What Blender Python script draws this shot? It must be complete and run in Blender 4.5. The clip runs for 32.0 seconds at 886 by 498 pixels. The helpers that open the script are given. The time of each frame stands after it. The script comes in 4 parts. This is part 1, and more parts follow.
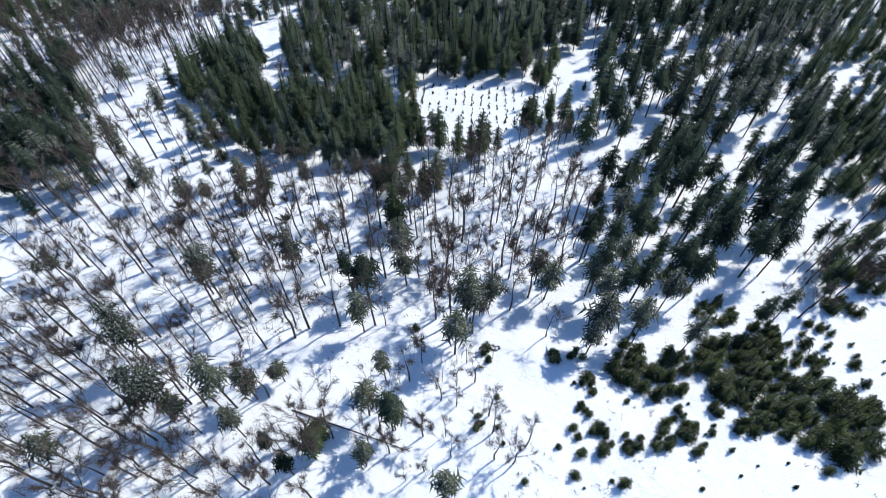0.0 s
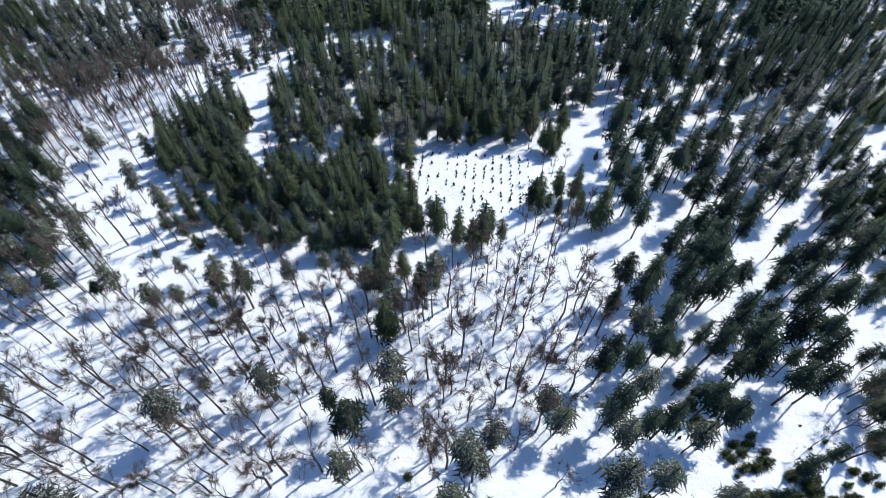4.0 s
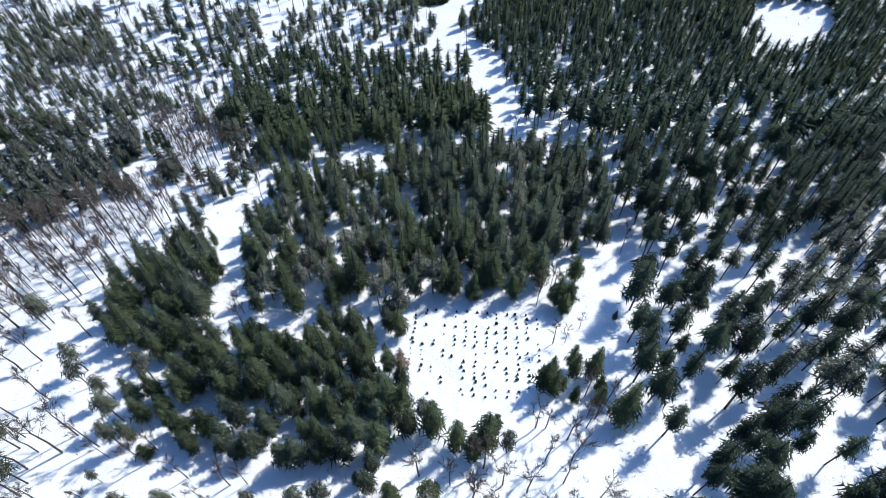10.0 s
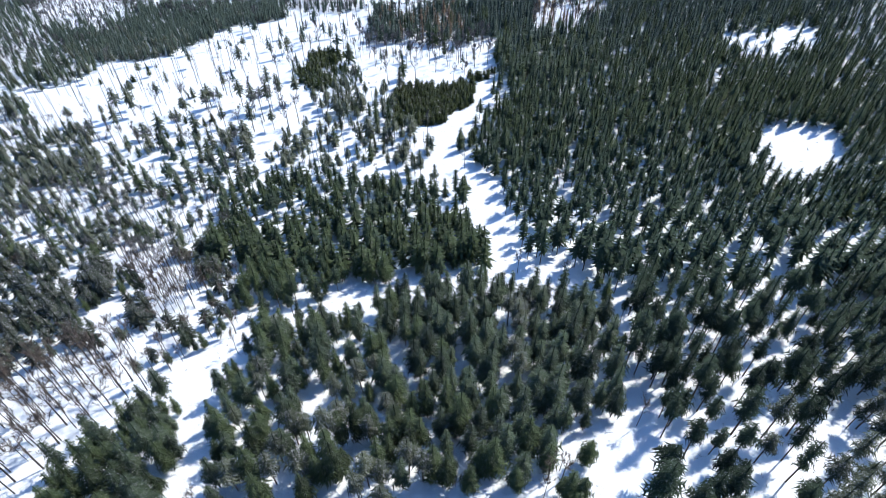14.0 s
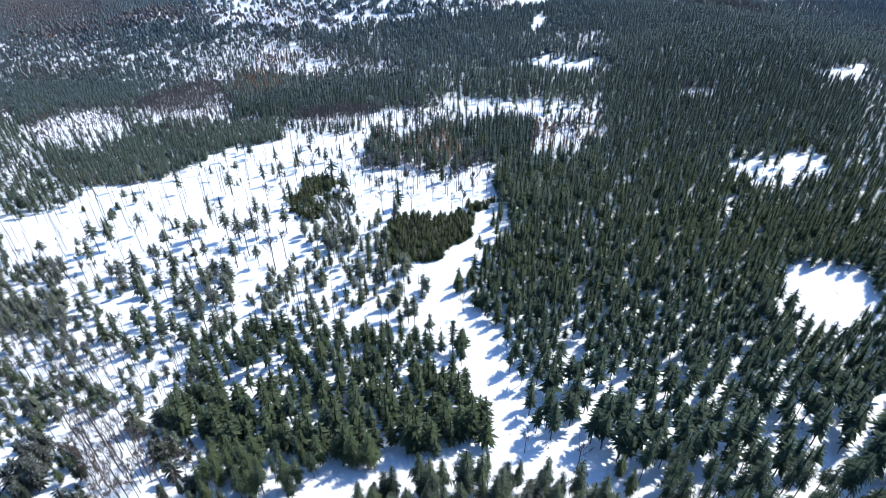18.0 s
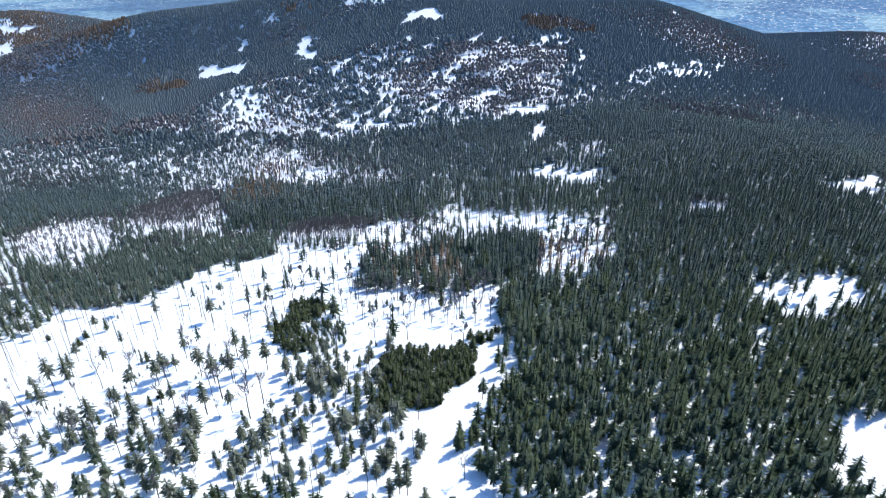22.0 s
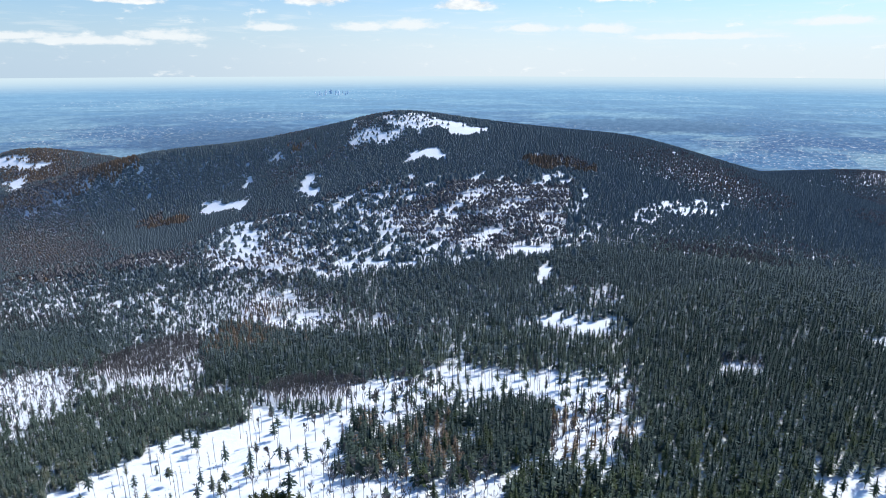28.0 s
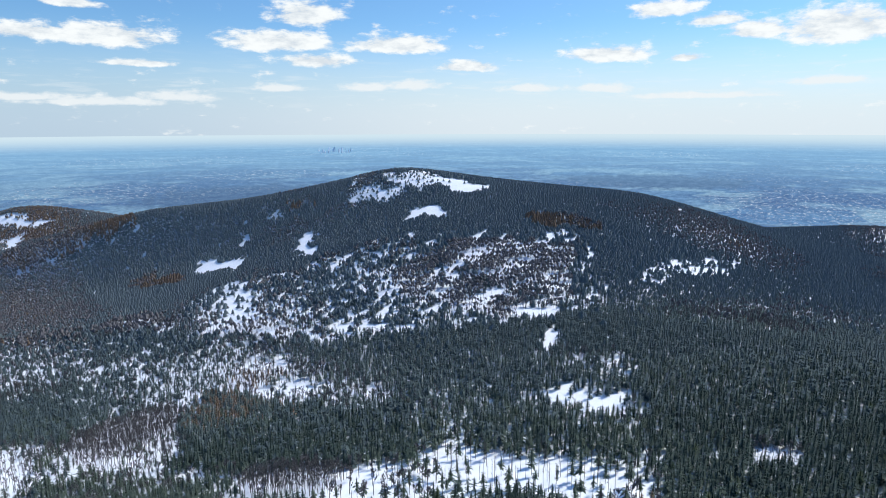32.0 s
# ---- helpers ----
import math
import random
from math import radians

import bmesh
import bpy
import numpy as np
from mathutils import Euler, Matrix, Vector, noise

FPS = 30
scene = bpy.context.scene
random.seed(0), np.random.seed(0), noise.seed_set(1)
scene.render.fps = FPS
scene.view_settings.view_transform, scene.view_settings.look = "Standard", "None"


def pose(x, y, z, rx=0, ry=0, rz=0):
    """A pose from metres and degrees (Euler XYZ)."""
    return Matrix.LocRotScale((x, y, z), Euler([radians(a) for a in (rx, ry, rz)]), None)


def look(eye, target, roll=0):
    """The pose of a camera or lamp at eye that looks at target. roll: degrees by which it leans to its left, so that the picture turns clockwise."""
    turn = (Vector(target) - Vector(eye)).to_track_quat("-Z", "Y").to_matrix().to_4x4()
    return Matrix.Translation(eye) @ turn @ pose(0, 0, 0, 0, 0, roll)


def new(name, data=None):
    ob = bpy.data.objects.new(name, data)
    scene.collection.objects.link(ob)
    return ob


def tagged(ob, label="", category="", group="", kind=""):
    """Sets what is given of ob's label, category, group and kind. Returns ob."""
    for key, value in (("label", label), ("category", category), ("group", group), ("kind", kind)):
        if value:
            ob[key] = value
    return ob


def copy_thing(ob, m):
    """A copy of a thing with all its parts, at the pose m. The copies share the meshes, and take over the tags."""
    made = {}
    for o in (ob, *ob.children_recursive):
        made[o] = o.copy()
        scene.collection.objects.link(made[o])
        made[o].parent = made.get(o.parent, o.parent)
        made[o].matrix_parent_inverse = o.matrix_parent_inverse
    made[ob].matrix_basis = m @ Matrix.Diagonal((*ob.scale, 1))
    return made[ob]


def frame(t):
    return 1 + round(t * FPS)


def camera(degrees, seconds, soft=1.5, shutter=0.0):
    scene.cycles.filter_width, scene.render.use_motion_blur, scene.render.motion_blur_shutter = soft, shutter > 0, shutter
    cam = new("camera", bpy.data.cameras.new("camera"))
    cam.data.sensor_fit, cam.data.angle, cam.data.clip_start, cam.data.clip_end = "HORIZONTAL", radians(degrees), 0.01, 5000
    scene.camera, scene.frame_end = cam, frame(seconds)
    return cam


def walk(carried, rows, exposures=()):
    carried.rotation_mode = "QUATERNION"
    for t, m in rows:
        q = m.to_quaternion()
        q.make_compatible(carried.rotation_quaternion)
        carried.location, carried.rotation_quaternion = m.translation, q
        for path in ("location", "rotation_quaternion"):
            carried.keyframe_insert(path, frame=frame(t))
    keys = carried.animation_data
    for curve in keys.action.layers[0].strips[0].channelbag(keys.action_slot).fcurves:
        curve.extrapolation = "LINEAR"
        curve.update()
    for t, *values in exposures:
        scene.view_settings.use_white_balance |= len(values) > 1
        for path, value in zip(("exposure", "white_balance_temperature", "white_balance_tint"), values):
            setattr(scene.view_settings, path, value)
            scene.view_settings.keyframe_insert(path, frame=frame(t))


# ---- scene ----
EXPOSURE, KELVIN, TINT = -0.12, 6300, 6.5
SKY_TINT, SKY_TOP, VEIL, AIR, RIM = (0.59, 0.81, 1.00), (0.90, 1.20, 1.58), (5.85, 6.25, 6.75), (0.35, 0.63, 0.93), (0.78, 0.91, 0.98)
CLOUD_LOW, CLOUD_LIGHT, CLOUD_DARK = (6.7, 6.8, 6.9), (7.4, 7.4, 7.4), (5.4, 5.7, 6.1)
cam = camera(71.71, 32.0, soft=0.9)
# seconds, x, y, z, tilt, roll, heading
PATH = [
    (0, 0.00, 0.00, 156.00, 33.31, 0.02, 2.83),
    (0.5, -0.02, 3.96, 156.15, 33.28, 0.02, 2.85),
    (1, -0.04, 7.90, 156.30, 33.32, 0.05, 2.91),
    (1.5, -0.07, 11.82, 156.45, 33.32, 0.08, 2.96),
    (2, -0.13, 15.73, 156.61, 33.31, 0.07, 3.02),
    (2.5, -0.20, 19.62, 156.76, 33.28, 0.05, 3.08),
    (3, -0.30, 23.51, 156.90, 33.26, 0.05, 3.15),
    (3.5, -0.43, 27.44, 157.03, 33.25, 0.05, 3.21),
    (5.5, -1.01, 43.43, 157.48, 33.21, 0.11, 3.25),
    (6, -1.14, 47.47, 157.59, 33.23, 0.11, 3.23),
    (6.5, -1.27, 51.52, 157.68, 33.22, 0.10, 3.27),
    (7, -1.40, 55.50, 157.76, 33.22, 0.07, 3.30),
    (7.5, -1.52, 59.40, 157.84, 33.43, 0.01, 3.35),
    (8, -1.65, 63.21, 157.89, 34.52, -0.08, 3.39),
    (8.5, -1.76, 66.93, 157.91, 35.68, -0.15, 3.39),
    (9, -1.85, 70.61, 157.89, 35.98, -0.18, 3.38),
    (9.5, -1.91, 74.32, 157.85, 36.09, -0.18, 3.34),
    (10, -1.95, 78.10, 157.77, 36.41, -0.17, 3.34),
    (10.5, -1.97, 81.96, 157.70, 37.01, -0.15, 3.35),
    (11, -1.98, 85.86, 157.64, 37.66, -0.17, 3.40),
    (11.5, -1.97, 89.79, 157.62, 38.45, -0.22, 3.45),
    (12, -1.93, 93.73, 157.65, 39.47, -0.23, 3.48),
    (12.5, -1.88, 97.71, 157.73, 40.59, -0.16, 3.47),
    (13, -1.82, 101.69, 157.85, 41.67, -0.07, 3.46),
    (13.5, -1.77, 105.67, 157.99, 42.74, 0.02, 3.45),
    (14, -1.74, 109.76, 158.12, 43.83, 0.09, 3.43),
    (14.5, -1.77, 114.01, 158.21, 44.90, 0.13, 3.43),
    (16.5, -2.06, 131.89, 158.35, 49.33, 0.18, 3.41),
    (17, -2.15, 136.55, 158.29, 50.49, 0.16, 3.42),
    (17.5, -2.25, 141.32, 158.15, 51.60, 0.15, 3.43),
    (18, -2.35, 146.14, 157.93, 52.70, 0.10, 3.44),
    (18.5, -2.43, 150.97, 157.67, 53.82, 0.07, 3.47),
    (19, -2.52, 155.80, 157.37, 54.94, 0.05, 3.47),
    (19.5, -2.61, 160.64, 157.07, 56.07, 0.05, 3.49),
    (20, -2.71, 165.52, 156.79, 57.21, 0.03, 3.54),
    (20.5, -2.84, 170.40, 156.56, 58.31, -0.06, 3.60),
    (21, -2.97, 175.25, 156.38, 59.40, -0.09, 3.64),
    (21.5, -3.09, 179.99, 156.28, 60.47, -0.07, 3.65),
    (22, -3.20, 184.61, 156.25, 61.54, -0.03, 3.66),
    (22.5, -3.27, 189.12, 156.27, 62.62, 0.06, 3.67),
    (23, -3.31, 193.62, 156.31, 63.69, 0.13, 3.69),
    (23.5, -3.31, 198.24, 156.36, 64.76, 0.16, 3.72),
    (24, -3.27, 203.03, 156.40, 65.86, 0.14, 3.75),
    (24.5, -3.17, 207.99, 156.41, 66.93, 0.13, 3.76),
    (25, -3.03, 213.05, 156.37, 67.96, 0.10, 3.82),
    (25.5, -2.85, 218.13, 156.28, 69.00, 0.08, 3.88),
    (27.5, -2.00, 238.61, 155.73, 72.56, -0.01, 4.04),
    (28, -1.79, 243.80, 155.59, 73.37, 0.03, 4.08),
    (28.5, -1.58, 249.03, 155.43, 74.16, 0.04, 4.12),
    (29, -1.38, 254.27, 155.26, 74.84, 0.00, 4.17),
    (29.5, -1.20, 259.52, 155.08, 75.45, -0.04, 4.20),
    (30, -1.02, 264.79, 154.91, 76.06, -0.07, 4.23),
    (30.5, -0.86, 270.07, 154.75, 76.66, -0.09, 4.26),
    (31, -0.71, 275.37, 154.59, 77.26, -0.10, 4.28),
    (31.5, -0.58, 280.69, 154.44, 77.87, -0.13, 4.33),
    (32, -0.45, 286.00, 154.29, 78.50, -0.15, 4.37),
]
walk(cam, [(t, pose(x, y, z, 0, 0, head) @ pose(0, 0, 0, tilt) @ pose(0, 0, 0, 0, 0, roll)) for t, x, y, z, tilt, roll, head in PATH],
     exposures=[(t, EXPOSURE + stops, KELVIN, TINT) for t, stops in ((0, -0.12), (9, -0.06), (14, 0.2), (18, 0.35), (24, 0.42), (28, 0.02), (32, -0.05))])

# ---- world and sun ----
SUN_AZ, SUN_EL = radians(48), radians(47)      # azimuth from +y towards +x
sun_dir = Vector((math.sin(SUN_AZ) * math.cos(SUN_EL), math.cos(SUN_AZ) * math.cos(SUN_EL), math.sin(SUN_EL)))
sun = new("sun", bpy.data.lights.new("sun", "SUN"))
sun.data.energy, sun.data.angle, sun.data.color = 4.8, radians(0.53), (1.0, 0.95, 0.88)
sun.matrix_world = look(sun_dir * 600, (0, 0, 0))

world = bpy.data.worlds.new("sky")
scene.world = world
world.use_nodes = True
wt = world.node_tree
wt.nodes.clear()


def node(tree, kind, **inputs):
    """A node with its sockets set by name (underscore for space) or linked when given a socket."""
    n = tree.nodes.new(kind)
    for key, value in inputs.items():
        k = int(key[1:]) if key[0] == "i" and key[1:].isdigit() else key.replace("_", " ")
        if isinstance(value, bpy.types.NodeSocket):
            tree.links.new(value, n.inputs[k])
        else:
            n.inputs[k].default_value = value
    return n


def maths(tree, op, a, b=0.0, clamp=False):
    n = node(tree, "ShaderNodeMath", i0=a, i1=b)
    n.operation, n.use_clamp = op, clamp
    return n.outputs[0]


def blend(tree, fac, a, b, mode="MIX"):
    n = tree.nodes.new("ShaderNodeMix")
    n.data_type, n.blend_type, n.clamp_factor = "RGBA", mode, True
    for k, value in ((0, fac), (6, a), (7, b)):
        if isinstance(value, bpy.types.NodeSocket):
            tree.links.new(value, n.inputs[k])
        else:
            n.inputs[k].default_value = (*value, 1) if isinstance(value, tuple) and len(value) == 3 else value
    return n.outputs[2]


def span(tree, value, a, b, lo=0.0, hi=1.0):
    n = node(tree, "ShaderNodeMapRange", Value=value, From_Min=a, From_Max=b, To_Min=lo, To_Max=hi)
    n.interpolation_type = "SMOOTHSTEP"
    return n.outputs[0]


def noise_tex(tree, coord, scale, detail=4.0, rough=0.55):
    return node(tree, "ShaderNodeTexNoise", Vector=coord, Scale=scale, Detail=detail, Roughness=rough).outputs[0]


sky = wt.nodes.new("ShaderNodeTexSky")
sky.sky_type, sky.sun_disc = "NISHITA", False
sky.sun_elevation, sky.sun_rotation = SUN_EL, SUN_AZ
sky.altitude, sky.air_density, sky.dust_density, sky.ozone_density = 800, 1.0, 0.6, 2.0
# cumulus: heading and elevation in degrees, half width and half height
CLOUDS = [(-36.8, 6.8, 4.4, 0.9), (-31.9, 6.8, 5.2, 1.4), (-29.8, 4.9, 3.4, 0.45), (-16.3, 9.1, 3.6, 1.6), (-18.8, 6.9, 5.8, 1.3),
          (-15.5, 5.4, 3.9, 0.85), (-8.3, 6.8, 5.2, 1.2), (-2.2, 5.0, 3.3, 0.8), (10.1, 5.8, 4.4, 1.1), (16.5, 5.4, 1.8, 0.5),
          (14.5, 9.2, 3.3, 1.0), (18.7, 8.2, 2.8, 0.8), (21.7, 7.2, 3.0, 1.1), (27.4, 7.0, 5.2, 2.2), (-34.3, 9.1, 2.5, 0.6)]
LOW_CLOUDS = [(-26.7, 2.3, 3.4, 0.75), (-7.1, 3.4, 2.6, 0.75), (-11.7, 3.2, 2.8, 0.55), (-19.0, 3.1, 2.8, 0.55), (3.9, 3.1, 3.9, 0.5),
              (10.0, 3.0, 2.8, 0.6), (18.3, 2.3, 7.0, 0.4), (-37.7, 2.1, 4.8, 0.5), (-32.8, 1.8, 6.0, 0.5), (27.0, 3.2, 3.0, 0.5)]
way = wt.nodes.new("ShaderNodeTexCoord").outputs["Generated"]
parts_ = node(wt, "ShaderNodeSeparateXYZ", Vector=way)
az = maths(wt, "MULTIPLY", maths(wt, "ARCTAN2", parts_.outputs[0], parts_.outputs[1]), 57.2958)
el = maths(wt, "MULTIPLY", maths(wt, "ARCSINE", parts_.outputs[2]), 57.2958)
puff_coord = node(wt, "ShaderNodeCombineXYZ", X=az, Y=maths(wt, "MULTIPLY", el, 2.4)).outputs[0]
puff = noise_tex(wt, puff_coord, 0.42, 7.0, 0.62)
fluff = maths(wt, "MULTIPLY", maths(wt, "SUBTRACT", puff, 0.5), 4.2)


def cloud_cover(rows):
    total = 0.0
    for a, e, w, h in rows:
        dx = maths(wt, "DIVIDE", maths(wt, "SUBTRACT", az, a), w * 1.3)
        dy = maths(wt, "DIVIDE", maths(wt, "SUBTRACT", el, e), h * 1.45)
        # flat base, rounded top
        dy = maths(wt, "MULTIPLY", dy, maths(wt, "ADD", 1.15, maths(wt, "MULTIPLY", maths(wt, "LESS_THAN", dy, 0.0), 0.75)))
        d = maths(wt, "SQRT", maths(wt, "ADD", maths(wt, "POWER", maths(wt, "ABSOLUTE", dx), 2.0), maths(wt, "POWER", maths(wt, "ABSOLUTE", dy), 2.0)))
        total = maths(wt, "MAXIMUM", maths(wt, "SUBTRACT", 1.0, d), total)
    return total


high = span(wt, maths(wt, "ADD", cloud_cover(CLOUDS), maths(wt, "MULTIPLY", fluff, 0.42)), 0.18, 0.62)
low = span(wt, maths(wt, "ADD", cloud_cover(LOW_CLOUDS), maths(wt, "MULTIPLY", fluff, 0.45)), 0.12, 0.7, 0.0, 0.9)
streak_coord = node(wt, "ShaderNodeCombineXYZ", X=maths(wt, "MULTIPLY", az, 0.35), Y=maths(wt, "MULTIPLY", el, 3.0)).outputs[0]
streak = maths(wt, "MULTIPLY", span(wt, noise_tex(wt, streak_coord, 0.7, 5.0), 0.5, 0.75), span(wt, el, 0.6, 2.5))
streak = maths(wt, "MULTIPLY", streak, span(wt, el, 7.0, 3.0, 0.0, 0.35))
veil = span(wt, el, 9.0, 0.0, 0.0, 0.9)
tint = blend(wt, 1.0, sky.outputs[0], blend(wt, span(wt, el, 8.0, 50.0), SKY_TINT, SKY_TOP), "MULTIPLY")
col = blend(wt, veil, tint, blend(wt, span(wt, az, -42, 5), (0.68 * VEIL[0], 0.77 * VEIL[1], 0.86 * VEIL[2]), VEIL))      # brighter towards the sun
col = blend(wt, maths(wt, "MAXIMUM", low, streak), col, CLOUD_LOW)
shade = span(wt, puff, 0.35, 0.62)
col = blend(wt, high, col, blend(wt, shade, CLOUD_DARK, CLOUD_LIGHT))
background = node(wt, "ShaderNodeBackground", Color=col, Strength=0.15)
wt.links.new(background.outputs[0], node(wt, "ShaderNodeOutputWorld").inputs[0])

# ---- materials ----


def material(name, rough=0.9):
    m = bpy.data.materials.new(name)
    m.use_nodes = True
    b = m.node_tree.nodes["Principled BSDF"]
    b.inputs["Roughness"].default_value = rough
    b.inputs["Specular IOR Level"].default_value = 0.25
    return m, m.node_tree, b


def bump(tree, b, height, strength, distance):
    n = node(tree, "ShaderNodeBump", Height=height, Strength=strength, Distance=distance)
    tree.links.new(n.outputs[0], b.inputs["Normal"])


def variety(tree):
    """One number a piece: the object's own, and for joined pieces the island's."""
    a = tree.nodes.new("ShaderNodeObjectInfo").outputs["Random"]
    c = tree.nodes.new("ShaderNodeNewGeometry").outputs["Random Per Island"]
    return a, c


def needles(name, dark, light, frost):
    m, t, b = material(name, 0.85)
    b.inputs["Specular IOR Level"].default_value = 0.06
    where = t.nodes.new("ShaderNodeNewGeometry")
    mine, isle = variety(t)
    coarse = noise_tex(t, where.outputs["Position"], 0.22, 3.0)
    fine = noise_tex(t, where.outputs["Position"], 3.5, 2.0)
    f = maths(t, "ADD", maths(t, "MULTIPLY", mine, 0.60), maths(t, "MULTIPLY", isle, 0.40))
    f = maths(t, "ADD", f, maths(t, "MULTIPLY", maths(t, "SUBTRACT", coarse, 0.5), 0.9))
    f = maths(t, "ADD", f, maths(t, "MULTIPLY", maths(t, "SUBTRACT", fine, 0.5), 0.5), True)
    green = blend(t, f, dark, light)
    up = node(t, "ShaderNodeSeparateXYZ", Vector=where.outputs["True Normal"]).outputs[2]
    up = maths(t, "ABSOLUTE", up)
    lying = maths(t, "MULTIPLY", span(t, up, 0.35, 0.9), span(t, noise_tex(t, where.outputs["Position"], 2.8, 3.0, 0.75), 0.62 - 0.22 * frost, 0.70 - 0.12 * frost))
    t.links.new(blend(t, maths(t, "MULTIPLY", lying, min(1.0, 0.35 + frost)), green, (0.78, 0.78, 0.77)), b.inputs["Base Color"])
    # light comes through the sprays
    thin = node(t, "ShaderNodeBsdfTranslucent", Color=blend(t, 1.0, green, (1.5, 1.6, 1.0), "MULTIPLY"))
    mix = node(t, "ShaderNodeMixShader", i0=0.14, i1=b.outputs[0], i2=thin.outputs[0])
    t.links.new(mix.outputs[0], t.nodes["Material Output"].inputs[0])
    return m


NEEDLES = needles("spruce_needles", (0.007, 0.012, 0.008), (0.094, 0.122, 0.058), 0.16)
NEEDLES_DARK = needles("dark_spruce_needles", (0.006, 0.010, 0.008), (0.060, 0.084, 0.052), 0.14)
NEEDLES_BLUE = needles("blue_green_needles", (0.008, 0.014, 0.010), (0.090, 0.118, 0.070), 0.24)
NEEDLES_FROST = needles("frosted_needles", (0.014, 0.020, 0.015), (0.100, 0.112, 0.066), 0.40)
NEEDLES_YOUNG = needles("young_needles", (0.008, 0.015, 0.006), (0.070, 0.084, 0.028), 0.24)
NEEDLES_RUST = needles("withered_needles", (0.150, 0.108, 0.076), (0.260, 0.186, 0.130), 0.1)
# needles farther off: bluish haze mixed into their colour, in three steps of distance
NEEDLES_HAZE_FAR = needles("haze_far_needles", (0.078, 0.108, 0.126), (0.154, 0.186, 0.194), 0.1)
NEEDLES_HAZE_HALF = needles("haze_half_needles", (0.066, 0.092, 0.098), (0.142, 0.172, 0.156), 0.06)
NEEDLES_HAZE_FAINT = needles("haze_faint_needles", (0.040, 0.060, 0.055), (0.112, 0.138, 0.102), 0.04)


def bark(name, dark, light):
    m, t, b = material(name, 0.95)
    where = t.nodes.new("ShaderNodeNewGeometry")
    mine, isle = variety(t)
    f = maths(t, "ADD", maths(t, "MULTIPLY", mine, 0.6), maths(t, "MULTIPLY", noise_tex(t, where.outputs["Position"], 2.5, 4.0), 0.5), True)
    t.links.new(blend(t, f, dark, light), b.inputs["Base Color"])
    bump(t, b, noise_tex(t, where.outputs["Position"], 9.0, 3.0), 0.5, 0.04)
    return m


BARK = bark("spruce_bark", (0.040, 0.030, 0.024), (0.115, 0.085, 0.065))
BARK_GREY = bark("beech_bark", (0.036, 0.031, 0.028), (0.105, 0.088, 0.075))
TWIGS = bark("beech_twigs", (0.062, 0.050, 0.042), (0.150, 0.118, 0.096))
# bare crowns farther off: twig brown paled and greyed to carry haze
TWIGS_FAR = bark("far_bare_crowns", (0.100, 0.094, 0.094), (0.190, 0.177, 0.172))
DRY = bark("dry_stalks", (0.11, 0.075, 0.045), (0.24, 0.18, 0.12))

snow, st, sb = material("snow", 0.65)
swhere = st.nodes.new("ShaderNodeNewGeometry").outputs["Position"]
drift = noise_tex(st, swhere, 0.055, 5.0)
grain = noise_tex(st, swhere, 1.4, 6.0, 0.68)
litter = span(st, noise_tex(st, swhere, 1.1, 9.0, 0.78), 0.58, 0.72, 0.0, 0.55)
litter = maths(st, "MULTIPLY", litter, span(st, noise_tex(st, swhere, 0.035, 4.0), 0.36, 0.60))
white = blend(st, drift, (0.80, 0.82, 0.85), (0.90, 0.90, 0.90))
st.links.new(blend(st, litter, white, (0.25, 0.20, 0.15)), sb.inputs["Base Color"])
bump(st, sb, maths(st, "ADD", maths(st, "MULTIPLY", grain, 0.35), maths(st, "MULTIPLY", noise_tex(st, swhere, 0.25, 5.0), 1.2)), 0.9, 0.6)

# ---- ground ----


def hill(x, y, h, x0, y0, wx, wy):
    return h * np.exp(-np.sqrt(1e-6 + ((x - x0) / wx) ** 2 + ((y - y0) / wy) ** 2) ** 1.6)


# how much the near slope rises over the valley's curve, along y
RISE_Y = [-60, 0, 40, 58, 85, 110, 133, 158, 175, 205, 240, 270, 300, 350, 430, 500, 620]
RISE_Z = [46, 35.5, 27.5, 23.5, 18.5, 14.8, 11.5, 8.2, 5.8, 1.0, -3.5, -6.0, -7.8, -6.5, -3.0, -1.5, 0]


def ground_z(x, y):
    """Height of the snow-covered ground: a slope that falls from the start into the valley, the far mountain with its two shoulders, then the lowland."""
    x, y = np.asarray(x, float), np.asarray(y, float)
    z = 37.73 - 0.0101 * x - 355.06 * 0.5 * (1 + np.tanh((y - 716.8) / 569.8))
    z = z + hill(x, y, 184.9, -233.0, 1828.3, 524.8, 462.0) + hill(x, y, 159.0, -895.7, 1825.8, 573.0, 110.0)
    z = z + hill(x, y, 230.5, 367.0, 1730.3, 760.6, 683.0) + hill(x, y, 56.2, 247.1, 922.0, 303.0, 344.9)
    z = z + np.interp(y, RISE_Y, RISE_Z) + 0.045 * np.clip(x, -350, 350) * np.clip((y - 200) / 180, 0, 1) * np.clip((1250 - y) / 350, 0, 1)
    far = np.clip((np.hypot(x, y - 800) - 1750) / 1000, 0, 1)
    far = far * far * (3 - 2 * far)
    return z * (1 - far) - 480 * far + hill(x, y, 165, 1400, 2430, 560, 260) + hill(x, y, 24, 900, 1780, 380, 260) + hill(x, y, 7, 330, 1790, 200, 160) + hill(x, y, 5, -200, 1840, 110, 120) + hill(x, y, 40, -1420, 1960, 330, 170) + hill(x, y, 274, -1750, 2420, 650, 260)


def rough_z(x, y):
    """Small drifts and hummocks near the flight."""
    return 0.35 * np.sin(x * 0.21 + 1.3 * np.sin(y * 0.13)) * np.cos(y * 0.17 + x * 0.05) + 0.18 * np.sin(x * 0.57 + y * 0.33) * np.sin(y * 0.61 - x * 0.2)


